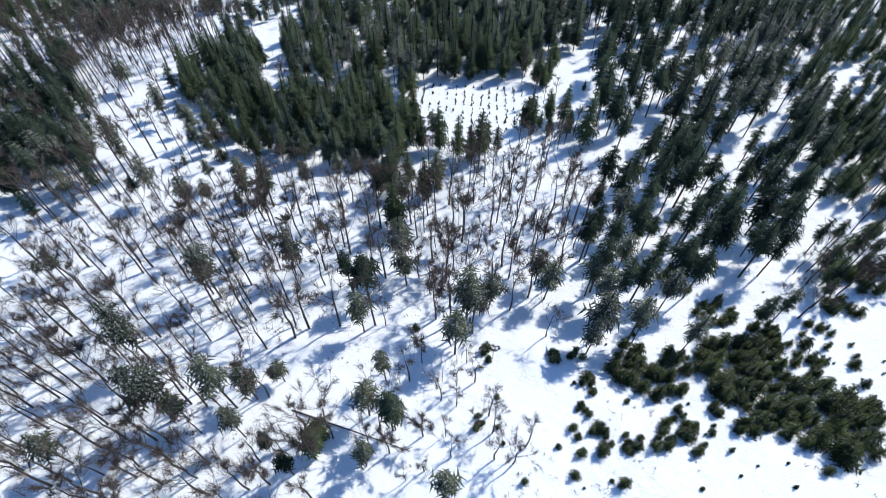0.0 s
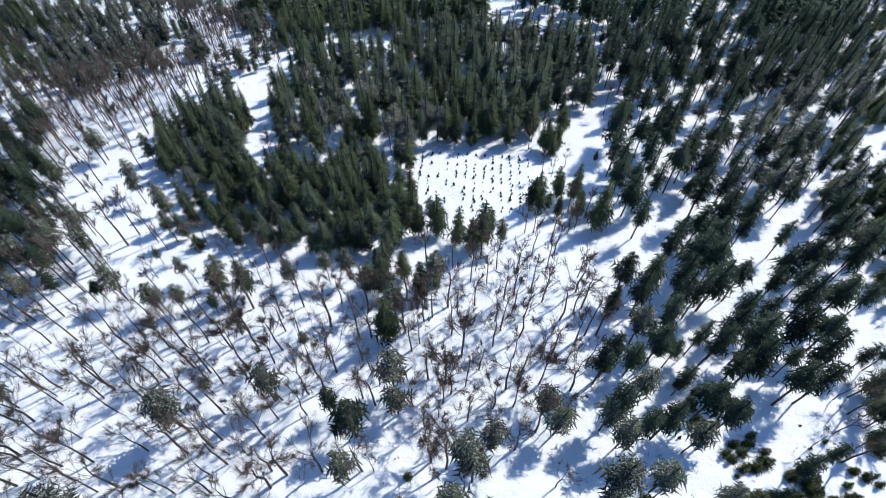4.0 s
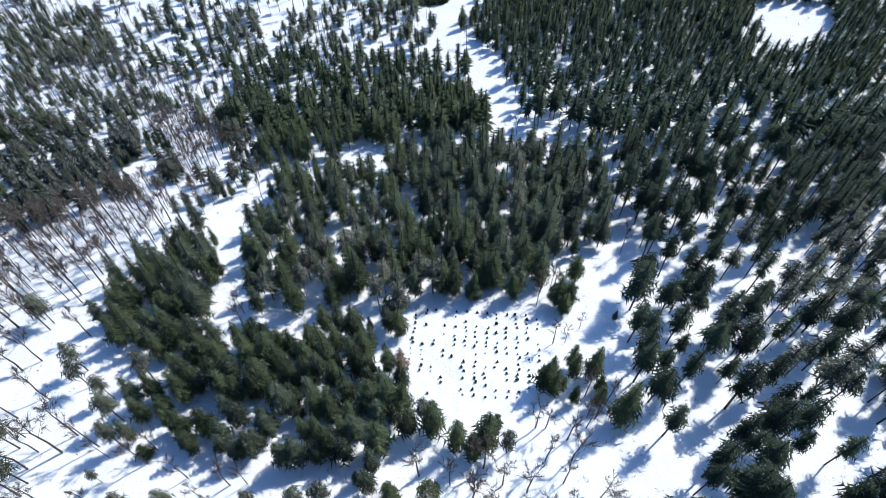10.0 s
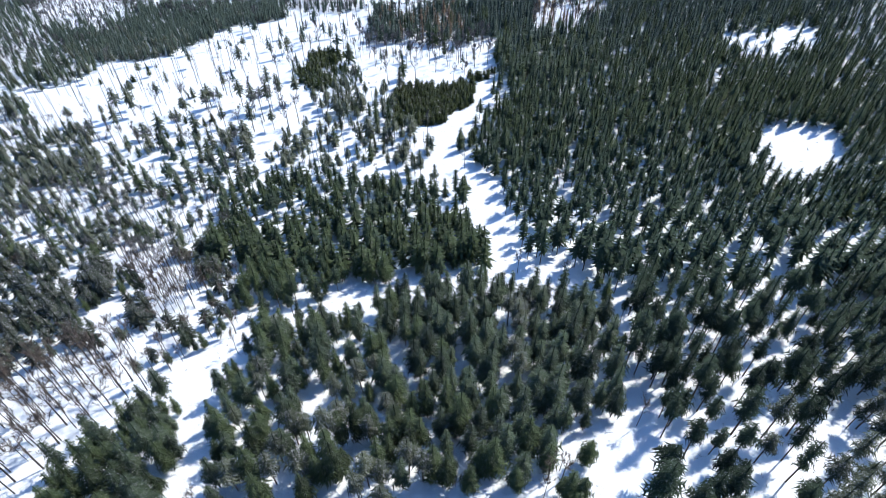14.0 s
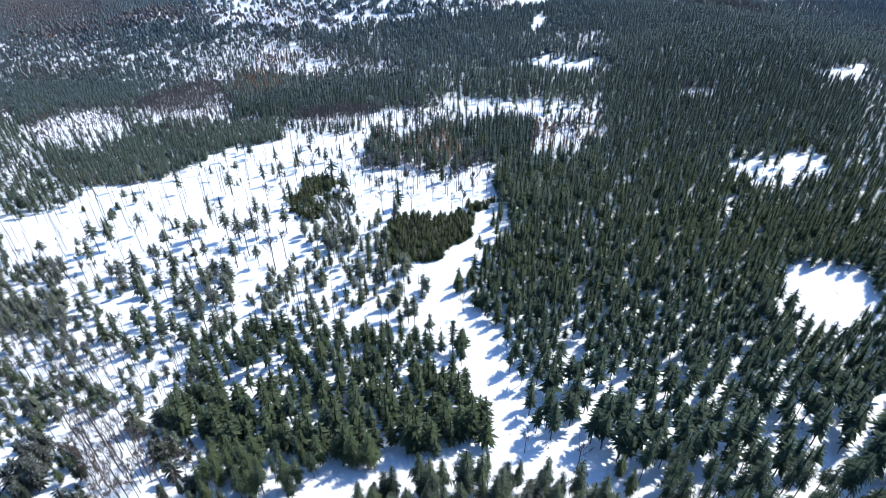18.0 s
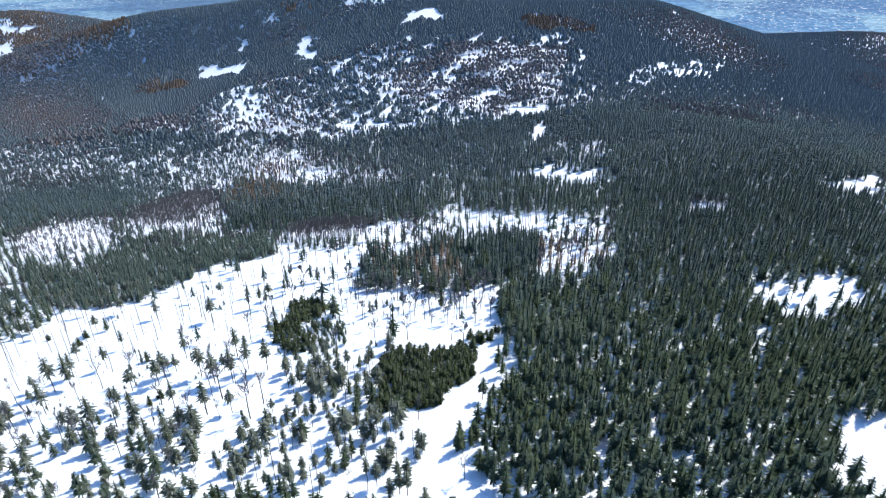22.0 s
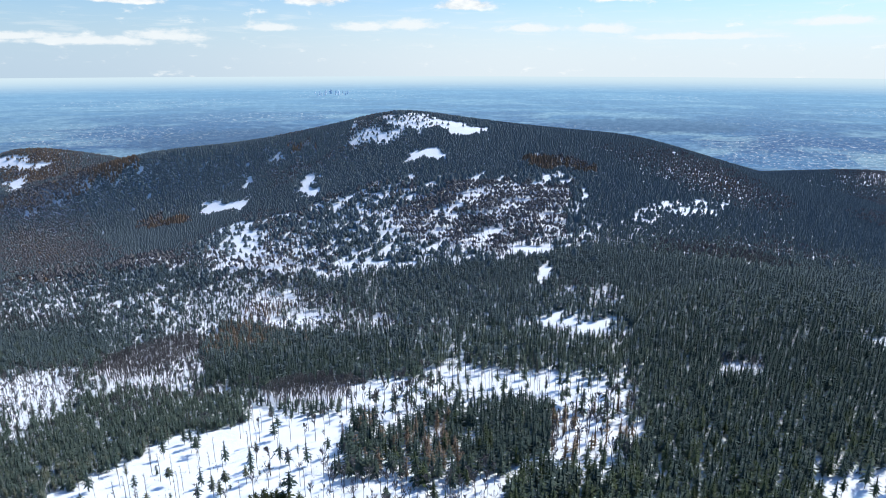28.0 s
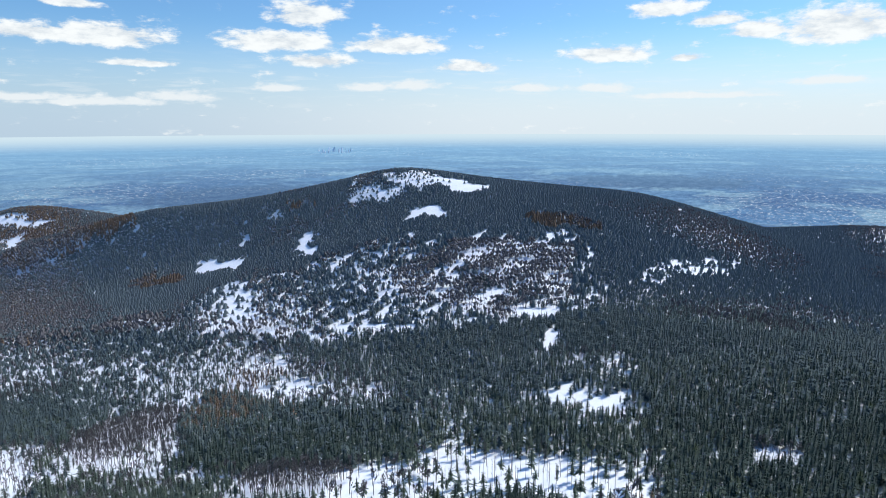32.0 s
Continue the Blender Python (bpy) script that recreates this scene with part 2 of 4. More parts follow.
def mesh_of(name, verts, faces, mats=(), index=None, smooth=False):
    """A mesh from arrays of vertices and of triangles or quads."""
    me = bpy.data.meshes.new(name)
    verts, faces = np.asarray(verts, np.float32), np.asarray(faces, np.int32)
    me.vertices.add(len(verts))
    me.vertices.foreach_set("co", verts.ravel())
    me.loops.add(faces.size)
    me.loops.foreach_set("vertex_index", faces.ravel())
    me.polygons.add(len(faces))
    me.polygons.foreach_set("loop_start", np.arange(0, faces.size, faces.shape[1], dtype=np.int32))
    if index is not None:
        me.polygons.foreach_set("material_index", np.asarray(index, np.int32))
    me.polygons.foreach_set("use_smooth", np.full(len(faces), smooth))
    for m in mats:
        me.materials.append(m)
    me.update(calc_edges=True)
    me.validate()
    return me


def grid_faces(nx, ny):
    a = (np.arange(ny - 1)[:, None] * nx + np.arange(nx - 1)[None]).ravel()
    return np.stack([a, a + 1, a + nx + 1, a + nx], 1)


gx = 2950 * np.sinh(np.linspace(-4.0, 4.0, 220)) / np.sinh(4.0)
gy = np.concatenate([np.linspace(-2100, -60, 40)[:-1], np.linspace(-60, 420, 140)[:-1], np.linspace(420, 1000, 80)[:-1], np.linspace(1000, 2050, 90)[:-1], np.linspace(2050, 3600, 40)])
GX, GY = np.meshgrid(gx, gy)
GZ = ground_z(GX, GY) + rough_z(GX, GY)
tagged(new("ground", mesh_of("ground", np.stack([GX, GY, GZ], -1).reshape(-1, 3), grid_faces(len(gx), len(gy)), [snow], smooth=True)),
       "snow-covered forest ground with drifts, litter and hummocks", "ground", kind="structure")

# ---- far lowland, a backdrop that rises to the horizon ----
EYE = (0.0, 215.0, 154.5)
ring_a = np.linspace(-math.pi, math.pi, 181)
ring_r = np.linspace(2500, 4900, 60)
RA, RR = np.meshgrid(ring_a, ring_r)
BX, BY = RR * np.sin(RA), 150 + RR * np.cos(RA)
BZ = -500 + (80 + 500) * np.clip((RR - 2500) / 2400, 0, 1)
lowland_mesh = mesh_of("lowland", np.stack([BX, BY, BZ], -1).reshape(-1, 3), grid_faces(len(ring_a), len(ring_r)), smooth=True)
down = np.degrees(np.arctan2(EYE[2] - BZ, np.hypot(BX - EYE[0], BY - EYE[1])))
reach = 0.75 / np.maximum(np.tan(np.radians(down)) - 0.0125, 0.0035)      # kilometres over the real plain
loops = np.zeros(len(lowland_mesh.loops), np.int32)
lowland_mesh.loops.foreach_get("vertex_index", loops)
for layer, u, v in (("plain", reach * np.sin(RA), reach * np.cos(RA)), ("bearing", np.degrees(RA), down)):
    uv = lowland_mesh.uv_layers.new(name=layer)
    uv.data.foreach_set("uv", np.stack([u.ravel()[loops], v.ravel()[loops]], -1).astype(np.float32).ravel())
plain, pt_, _ = material("lowland_distance")
pt_.nodes.clear()


def uv_of(tree, name):
    n = tree.nodes.new("ShaderNodeUVMap")
    n.uv_map = name
    return n.outputs[0]


km, bearing = uv_of(pt_, "plain"), uv_of(pt_, "bearing")
bsep = node(pt_, "ShaderNodeSeparateXYZ", Vector=bearing)
cells = node(pt_, "ShaderNodeTexVoronoi", Vector=km, Scale=1.3)
# field and wood colours already hold the blue of the hazy distance
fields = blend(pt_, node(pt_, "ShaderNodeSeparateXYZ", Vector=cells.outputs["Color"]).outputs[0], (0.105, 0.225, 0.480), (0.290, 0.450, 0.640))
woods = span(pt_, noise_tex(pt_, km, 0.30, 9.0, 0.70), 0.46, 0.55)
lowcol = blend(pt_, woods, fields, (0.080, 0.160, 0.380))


def patch(a, d, w, h):
    dx = maths(pt_, "DIVIDE", maths(pt_, "SUBTRACT", bsep.outputs[0], a), w)
    dy = maths(pt_, "DIVIDE", maths(pt_, "SUBTRACT", bsep.outputs[1], d), h)
    r = maths(pt_, "SQRT", maths(pt_, "ADD", maths(pt_, "MULTIPLY", dx, dx), maths(pt_, "MULTIPLY", dy, dy)))
    return span(pt_, maths(pt_, "ADD", r, maths(pt_, "MULTIPLY", noise_tex(pt_, bearing, 0.9, 5.0), 1.0)), 1.5, 1.1)


for a, d, w, h in ((-21.0, 6.2, 11.0, 1.3), (-37.0, 7.4, 6.0, 0.7), (14.0, 4.9, 10.0, 0.7), (30.0, 8.6, 8.0, 0.9)):
    lowcol = blend(pt_, patch(a, d, w, h), lowcol, (0.090, 0.160, 0.330))


def stretched(x, y):
    n = pt_.nodes.new("ShaderNodeVectorMath")
    n.operation = "MULTIPLY"
    pt_.links.new(bearing, n.inputs[0])
    n.inputs[1].default_value = (x, y, 1.0)
    return n.outputs[0]


# strips of field and hedge, seen at a slant
strips = noise_tex(pt_, stretched(1.4, 5.5), 1.0, 8.0, 0.78)
lowcol = blend(pt_, 1.0, lowcol, blend(pt_, span(pt_, strips, 0.36, 0.66), (0.70, 0.74, 0.80), (1.52, 1.44, 1.26)), "MULTIPLY")
roof = span(pt_, noise_tex(pt_, stretched(3.2, 8.5), 1.0, 6.0, 0.85), 0.53, 0.62)
town = 0.0
for a, d, w, h in ((-33.0, 5.3, 7.5, 1.0), (-20.0, 4.3, 9.0, 0.5), (25.0, 6.6, 8.0, 1.7), (34.0, 6.6, 8.0, 2.0), (-12.0, 2.4, 8.0, 0.6), (14.0, 2.6, 6.0, 0.35), (31.0, 3.4, 6.0, 0.4), (-28.0, 3.0, 10.0, 0.5)):
    town = maths(pt_, "MAXIMUM", patch(a, d, w, h), town)
town = maths(pt_, "MAXIMUM", town, span(pt_, noise_tex(pt_, km, 0.3, 5.0, 0.7), 0.46, 0.66, 0.03, 0.6))
lowcol = blend(pt_, maths(pt_, "MULTIPLY", maths(pt_, "MULTIPLY", roof, town), 1.0), lowcol, (0.78, 0.84, 0.90))
# cloud shade painted over the lowland, deeper towards negative bearings
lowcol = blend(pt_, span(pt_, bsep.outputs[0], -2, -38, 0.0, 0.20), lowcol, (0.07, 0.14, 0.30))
# haze painted in, thicker towards the horizon
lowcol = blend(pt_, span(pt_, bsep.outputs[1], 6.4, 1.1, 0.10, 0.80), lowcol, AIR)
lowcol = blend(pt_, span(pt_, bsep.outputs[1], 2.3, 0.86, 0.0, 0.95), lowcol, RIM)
# the backdrop is self-lit
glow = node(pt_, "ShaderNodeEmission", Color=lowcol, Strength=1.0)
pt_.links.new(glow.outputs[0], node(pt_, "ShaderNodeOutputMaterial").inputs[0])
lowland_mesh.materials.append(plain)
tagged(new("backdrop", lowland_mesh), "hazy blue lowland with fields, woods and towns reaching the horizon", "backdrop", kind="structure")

# ---- tree shapes ----


def join(pieces):
    """Joins (vertices, triangles) pairs."""
    verts, tris, n = [], [], 0
    for v, f in pieces:
        verts.append(v)
        tris.append(np.asarray(f) + n)
        n += len(v)
    return np.concatenate(verts), np.concatenate(tris)


def tube(points, radii, sides):
    """A tapered tube along points."""
    points = np.asarray(points, float)
    verts, tris = [], []
    for i, (p, r) in enumerate(zip(points, radii)):
        d = points[min(i + 1, len(points) - 1)] - points[max(i - 1, 0)]
        d = d / (np.linalg.norm(d) + 1e-9)
        a = np.cross(d, (0.31, 0.95, 0.05))
        a /= np.linalg.norm(a) + 1e-9
        b = np.cross(d, a)
        for k in range(sides):
            w = 2 * math.pi * k / sides
            verts.append(p + r * (math.cos(w) * a + math.sin(w) * b))
    for i in range(len(points) - 1):
        for k in range(sides):
            q, s = i * sides + k, i * sides + (k + 1) % sides
            tris += [(q, s, s + sides), (q, s + sides, q + sides)]
    return np.array(verts), np.array(tris)


def bough(rng, z, a, length, droop, fine, half=0.36):
    """One bough: a spine with three pairs of finger-like sprays (fine), or a plain blade."""
    c, s = math.cos(a), math.sin(a)
    j = lambda k: rng.uniform(1 - k, 1 + k)  # noqa: E731
    if fine:
        fall = lambda u: -droop * u ** 1.6 + 0.03 * u  # noqa: E731
        flat = [(0, 0, 0.01), (0.45, 0.075, fall(0.45) - 0.03), (0.45, -0.075, fall(0.45) - 0.03), (0.94, 0.05 * rng.uniform(-1, 1), fall(0.94))]
        tris = [(0, 2, 1), (1, 2, 3)]
        for u in (0.26, 0.50, 0.74):
            for side in (1, -1):
                n, out = len(flat), (0.42 - 0.10 * abs(u - 0.4)) * j(0.3)
                tip = u + 0.62 * out
                flat += [(u - 0.06, 0.01 * side, fall(u)), (u + 0.09, 0.01 * side, fall(u)), (tip, side * out, fall(tip) - 0.10 * j(0.6))]
                tris.append((n, n + 1, n + 2) if side > 0 else (n + 1, n, n + 2))
    else:
        flat = [(0, 0, 0), (0.55, half * j(.3), -0.14), (0.55, -half * j(.3), -0.14), (1, 0, -droop)]
        tris = [(0, 2, 1), (1, 2, 3)]
    p = np.array(flat) * length
    return np.stack([p[:, 0] * c - p[:, 1] * s, p[:, 0] * s + p[:, 1] * c, z + p[:, 2]], 1), np.array(tris)


def spruce_crown(rng, low, width, tiers, blades, fine, shape=0.52, droop=0.34, half=0.36):
    """Crown of a spruce one metre tall: whorls of boughs round a thin core. low: where the crown begins; width: its radius."""
    pieces = []
    for i in range(tiers):
        f = (i + rng.uniform(-0.3, 0.3)) / tiers
        f = min(max(f, 0.0), 0.985)
        z = low + (1 - low) * f
        r = width * (1 - f) ** shape * rng.uniform(0.66, 1.22) + 0.016
        if f < 0.15:
            r *= 0.75
        n = max(4, round(blades * (1 - 0.4 * f)))
        a0 = rng.uniform(0, 6.28)
        for k in range(n):
            pieces.append(bough(rng, z + rng.uniform(-0.02, 0.02), a0 + 6.283 * k / n + rng.uniform(-0.3, 0.3), r * rng.uniform(0.5, 1.25), (droop - 0.45 * f * droop) * rng.uniform(0.4, 1.3), fine, half))
    core = 0.14 if fine else 0.20
    pieces.append(tube([(0, 0, low), (0, 0, low + 0.35 * (1 - low)), (0, 0, 1.0)], [width * core, width * core, 0.004], 5))
    return join(pieces)


def spruce_stem(rng, low, sides=6):
    lean = rng.uniform(-0.008, 0.008, 2)
    return tube([(0, 0, -0.03), (0, 0, 0.02), (lean[0], lean[1], 0.5), (0, 0, 0.9)], [0.013, 0.0095, 0.007, 0.002], sides)


def spruce_snags(rng, low, n):
    """Dead side branches under the crown."""
    out = []
    for _ in range(n):
        z, a, l = rng.uniform(low * 0.45, low), rng.uniform(0, 6.28), rng.uniform(0.03, 0.08)
        d = np.array([math.cos(a), math.sin(a), -0.15]) * l
        out.append((np.array([(0, 0, z), (0, 0, z + 0.004), tuple(d + (0, 0, z))]), np.array([(0, 1, 2)])))
    return join(out)


def beech(rng, levels, twigs, sides, thick=1.0, spray=1.0):
    """A bare broadleaf one metre tall, drawn up by its neighbours: (stem), (limbs and twigs)."""
    fork = rng.uniform(0.50, 0.72)
    bend = rng.uniform(-0.022, 0.022, (3, 2))
    pts = [(0, 0, -0.03), (bend[0, 0], bend[0, 1], fork * 0.5), (bend[1, 0], bend[1, 1], fork), (bend[2, 0], bend[2, 1], 0.92)]
    stem = tube(pts, np.array([0.0120, 0.0098, 0.0070, 0.0018]) * thick, sides)
    pieces, ends = [], []

    def grow(p, d, length, r, depth):
        d = d / np.linalg.norm(d)
        mid = p + d * length * 0.5 + rng.normal(0, 0.06 * length, 3)
        end = p + d * length + np.array([0, 0, 0.18 * length])
        pieces.append(tube([p, mid, end], [r, r * 0.7, r * 0.3], 3) if levels > 1 else tube([p, end], [r, r * 0.4], 3))
        ends.append((p, mid, end))
        if depth:
            for _ in range(rng.integers(2, 4)):
                grow(p + (end - p) * rng.uniform(0.4, 1.0), d + rng.normal(0, 0.40, 3) + (0, 0, 0.25), length * rng.uniform(0.5, 0.75), r * 0.5, depth - 1)

    for _ in range(rng.integers(5, 8)):
        a, q = rng.uniform(0, 6.28), rng.uniform(0.72 * fork, 0.86)
        at = np.array([np.interp(q, [0, fork * 0.5, fork, 0.92], [0, *bend[:, k]]) for k in (0, 1)] + [q])
        grow(at, np.array([math.cos(a), math.sin(a), rng.uniform(1.1, 2.4)]), (1.02 - q) * rng.uniform(0.40, 0.70), 0.0034 * thick, levels)
    for p, mid, end in ends:
        for _ in range(twigs):
            q = mid + (end - mid) * rng.uniform(-0.4, 1)
            d = (end - p) / (np.linalg.norm(end - p) + 1e-9) + rng.normal(0, 0.6, 3)
            d = d / np.linalg.norm(d) * rng.uniform(0.04, 0.10)
            side = np.cross(d, rng.normal(0, 1, 3))
            side = side / (np.linalg.norm(side) + 1e-9) * 0.0014 * spray
            pieces.append((np.array([q - side, q + side, q + d]), np.array([(0, 1, 2)])))
    return stem, join(pieces)


rng = np.random.default_rng(7)


def template(name, stem, crown, wood, leaf):
    """Meshes of one tree kind: its trunk and its crown."""
    return (mesh_of(name + "_trunk", *stem, [wood], smooth=True), mesh_of(name + "_crown", *crown, [leaf]))


# kind: name in the scene, category, list of (trunk, crown) meshes
KINDS, SHAPES = {}, {}
for key, low, width, leaf, n, tiers, blades in (("tall", 0.47, 0.138, NEEDLES_DARK, 6, 13, 9), ("full", 0.16, 0.150, NEEDLES, 6, 16, 10), ("blue", 0.26, 0.150, NEEDLES_BLUE, 5, 15, 10),
                                                ("frost", 0.50, 0.150, NEEDLES_FROST, 6, 10, 9), ("young", 0.03, 0.36, NEEDLES_YOUNG, 4, 8, 10), ("rust", 0.15, 0.14, NEEDLES_RUST, 2, 14, 8)):
    SHAPES[key] = [(join([spruce_stem(rng, low), spruce_snags(rng, low + 0.1, 22)]), spruce_crown(rng, low * rng.uniform(0.8, 1.2), width * rng.uniform(0.85, 1.15), tiers, blades, True)) for _ in range(n)]
    KINDS[key] = [template(key, *shape, BARK, leaf) for shape in SHAPES[key]]
SHAPES["beech"] = [beech(rng, 2, 34 if k in (2, 5) else 13, 5, 1.05, 1.0) for k in range(8)]
KINDS["beech"] = [template("beech", *shape, BARK_GREY, TWIGS) for shape in SHAPES["beech"]]
NAMES = {"tall": ("tall_spruce", "spruce"), "full": ("spruce_tree", "spruce"), "blue": ("blue_spruce", "spruce"), "frost": ("frosted_spruce", "spruce"),
         "young": ("young_spruce", "young spruce"), "rust": ("withered_spruce", "spruce"), "beech": ("bare_tree", "bare tree")}
LABELS = {"tall": "tall dark green spruce with a long bare trunk in snow", "full": "dense dark green spruce with boughs down to the snow",
          "blue": "blue-green spruce with a light dusting of snow", "frost": "frosted grey-green spruce with snow on its boughs",
          "young": "young bushy green spruce standing in the snow", "rust": "withered rust-brown spruce standing in the snow", "beech": "leafless grey-brown tree with fine twigs over snow"}
GROUPS = {"tall": "tall spruces of the forest", "full": "dense spruces round the clearing", "blue": "blue-green spruces behind the clearing", "frost": "frosted spruces",
          "young": "young spruces", "rust": "withered spruces", "beech": "bare trees on the slope"}
# lighter shapes for what stands farther off: (vertices, triangles, material index), trunk material first
LIGHT, LIGHTER, LIGHTEST, FAR = {}, {}, {}, {}


def merged(stem, crown):
    v, f = join([stem, crown])
    return v, f, np.r_[np.zeros(len(stem[1]), int), np.ones(len(crown[1]), int)]


for key, low, width in (("tall", 0.42, 0.175), ("full", 0.16, 0.210), ("blue", 0.22, 0.205), ("frost", 0.45, 0.165), ("young", 0.03, 0.36), ("rust", 0.15, 0.15), ("pine", 0.18, 0.24)):
    stick = tube([(0, 0, -0.03), (0, 0, 0.8)], [0.011, 0.004], 3)
    blunt = 0.26 if key == "pine" else 0.44
    LIGHT[key] = [merged(tube([(0, 0, -0.03), (0, 0, 0.5), (0, 0, 0.85)], [0.012, 0.008, 0.003], 4), spruce_crown(rng, low * rng.uniform(0.8, 1.2), width * rng.uniform(0.95, 1.25), 13, 10, False, blunt, 0.4, 0.15)) for _ in range(6)]
    LIGHTER[key] = [merged(stick, spruce_crown(rng, low * rng.uniform(0.6, 1.1), width * rng.uniform(1.15, 1.45), 7, 6, False, blunt - 0.08, 0.45, 0.20)) for _ in range(6)]

    LIGHTEST[key] = [merged(tube([(0, 0, -0.03), (0, 0, 0.6)], [0.011, 0.004], 3), spruce_crown(rng, low * rng.uniform(0.7, 1.1), width * rng.uniform(1.5, 1.9), 5, 5, False, blunt - 0.10, 0.5, 0.30)) for _ in range(6)]

    def tier(z0, z1, r, n, a0):
        ang = a0 + np.arange(n) * 6.283 / n
        rr = r * rng.uniform(0.65, 1.25, n)
        v = np.concatenate([np.stack([rr * np.cos(ang), rr * np.sin(ang), np.full(n, z0) + rng.uniform(-0.03, 0.03, n)], 1), [(0, 0, z1)]])
        return v, np.array([(k, (k + 1) % n, n) for k in range(n)])
    FAR[key] = [merged((np.zeros((3, 3)), np.array([(0, 1, 2)])), join([tier(low * 0.7, low + 0.62 * (1 - low), width * 2.4, 6, rng.uniform(0, 6)), tier(low + 0.36 * (1 - low), 1.0, width * 1.75, 5, rng.uniform(0, 6))])) for _ in range(8)]
DETAILED = {key: [merged(*shape) for shape in shapes] for key, shapes in SHAPES.items()}
LIGHT["beech"] = [merged(*beech(rng, 1, 15, 4, 1.1, 2.5)) for _ in range(5)]
LIGHTER["beech"] = [merged(*beech(rng, 0, 16, 3, 1.2, 11.0)) for _ in range(5)]


def far_bare():
    """A bare crown at a distance: a stem and a ragged, open tuft."""
    n = 6
    ang = np.arange(n) * 6.283 / n + rng.uniform(0, 1)
    rr = rng.uniform(0.15, 0.29, n)
    v = np.concatenate([np.stack([rr * np.cos(ang), rr * np.sin(ang), rng.uniform(0.55, 0.85, n)], 1), [(0, 0, 0.32), (0, 0, 1.0)]])
    f = [(k, (k + 1) % n, n + 1) for k in range(n)] + [((k + 1) % n, k, n) for k in range(0, n, 2)]
    return merged(tube([(0, 0, -0.03), (0, 0, 0.75)], [0.014, 0.006], 2), (v, np.array(f)))


FAR["beech"] = [far_bare() for _ in range(6)]


def pole(rng, slivers, sides):
    """A slender bare stem with a thin tuft of twigs."""
    out = []
    for _ in range(slivers):
        a, z = rng.uniform(0, 6.28), rng.uniform(0.5, 0.97)
        d = np.array([math.cos(a), math.sin(a), rng.uniform(0.2, 1.0)]) * rng.uniform(0.03, 0.085)
        out.append((np.array([(0, 0, z), (0.005 * math.sin(a), -0.005 * math.cos(a), z + 0.012), tuple(d + (0, 0, z))]), np.array([(0, 1, 2)])))
    lean = rng.uniform(-0.02, 0.02, 2)
    return tube([(0, 0, -0.03), (lean[0], lean[1], 0.5), (0, 0, 1.0)], [0.0095, 0.0075, 0.002], sides), join(out)


LIGHT["pole"] = [merged(*pole(rng, 26, 4)) for _ in range(6)]
LIGHTEST["pole"] = [merged(*pole(rng, 10, 3)) for _ in range(4)]
LIGHTEST["beech"] = [merged(*beech(rng, 0, 9, 3, 1.5, 14.0)) for _ in range(5)]
LIGHTER["pole"] = [merged(*pole(rng, 18, 3)) for _ in range(6)]
FAR["pole"] = [merged(*pole(rng, 6, 2)) for _ in range(4)]
LEAF = {"tall": NEEDLES_DARK, "full": NEEDLES, "blue": NEEDLES_BLUE, "frost": NEEDLES_FROST, "young": NEEDLES_YOUNG, "rust": NEEDLES_RUST, "beech": TWIGS, "pine": NEEDLES_FROST, "pole": TWIGS}
WOOD = {k: BARK for k in LEAF} | {"beech": BARK_GREY, "pole": BARK_GREY}
base_of = {}


def plant(kind, x, y, h, girth=1.0):
    """One tree as a thing of its own, with trunk and crown."""
    pick = int(rng.integers(len(KINDS[kind])))
    z = float(ground_z(x, y) + rough_z(x, y)) - 0.1
    m = Matrix.Translation((x, y, z)) @ Matrix.Rotation(rng.uniform(0, 6.28), 4, "Z") @ Matrix.Rotation(rng.normal(0, 0.02), 4, "X")
    if (kind, pick) not in base_of:
        root = tagged(new(NAMES[kind][0]), LABELS[kind], NAMES[kind][1], GROUPS[kind])
        for part_name, me in zip(("trunk", "crown"), KINDS[kind][pick]):
            new(part_name, me).parent = root
        base_of[kind, pick] = root
        root.matrix_world = m @ Matrix.Diagonal((h * girth, h * girth, h, 1))
        return root
    root = base_of[kind, pick]
    made = copy_thing(root, m)
    made.scale = (h * girth, h * girth, h)
    return made


def wood(name, label, category, kind, shapes, xs, ys, hs, leaf=None):
    """Many trees too far off to count, joined into one mesh."""
    if not len(xs):
        return
    zs = ground_z(xs, ys) + rough_z(xs, ys) * (np.asarray(ys) < 500) - 0.15
    pick, turn, fat = rng.integers(len(shapes), size=len(xs)), rng.uniform(0, 6.28, len(xs)), rng.uniform(0.8, 1.2, len(xs))
    V, F, I, n = [], [], [], 0
    for k, (v, f, idx) in enumerate(shapes):
        w = np.where(pick == k)[0]
        if not len(w):
            continue
        c, s, h, g = np.cos(turn[w])[:, None], np.sin(turn[w])[:, None], hs[w][:, None], (hs * fat)[w][:, None]
        out = np.stack([(v[:, 0] * c - v[:, 1] * s) * g + xs[w][:, None], (v[:, 0] * s + v[:, 1] * c) * g + ys[w][:, None], v[:, 2] * h + zs[w][:, None]], -1)
        V.append(out.reshape(-1, 3))
        F.append((f[None] + (np.arange(len(w)) * len(v))[:, None, None] + n).reshape(-1, 3))
        I.append(np.tile(idx, len(w)))
        n += len(w) * len(v)
    tagged(new(name, mesh_of(name, np.concatenate(V), np.concatenate(F), [WOOD[kind], leaf or LEAF[kind]], np.concatenate(I))), label, category, kind="stuff")


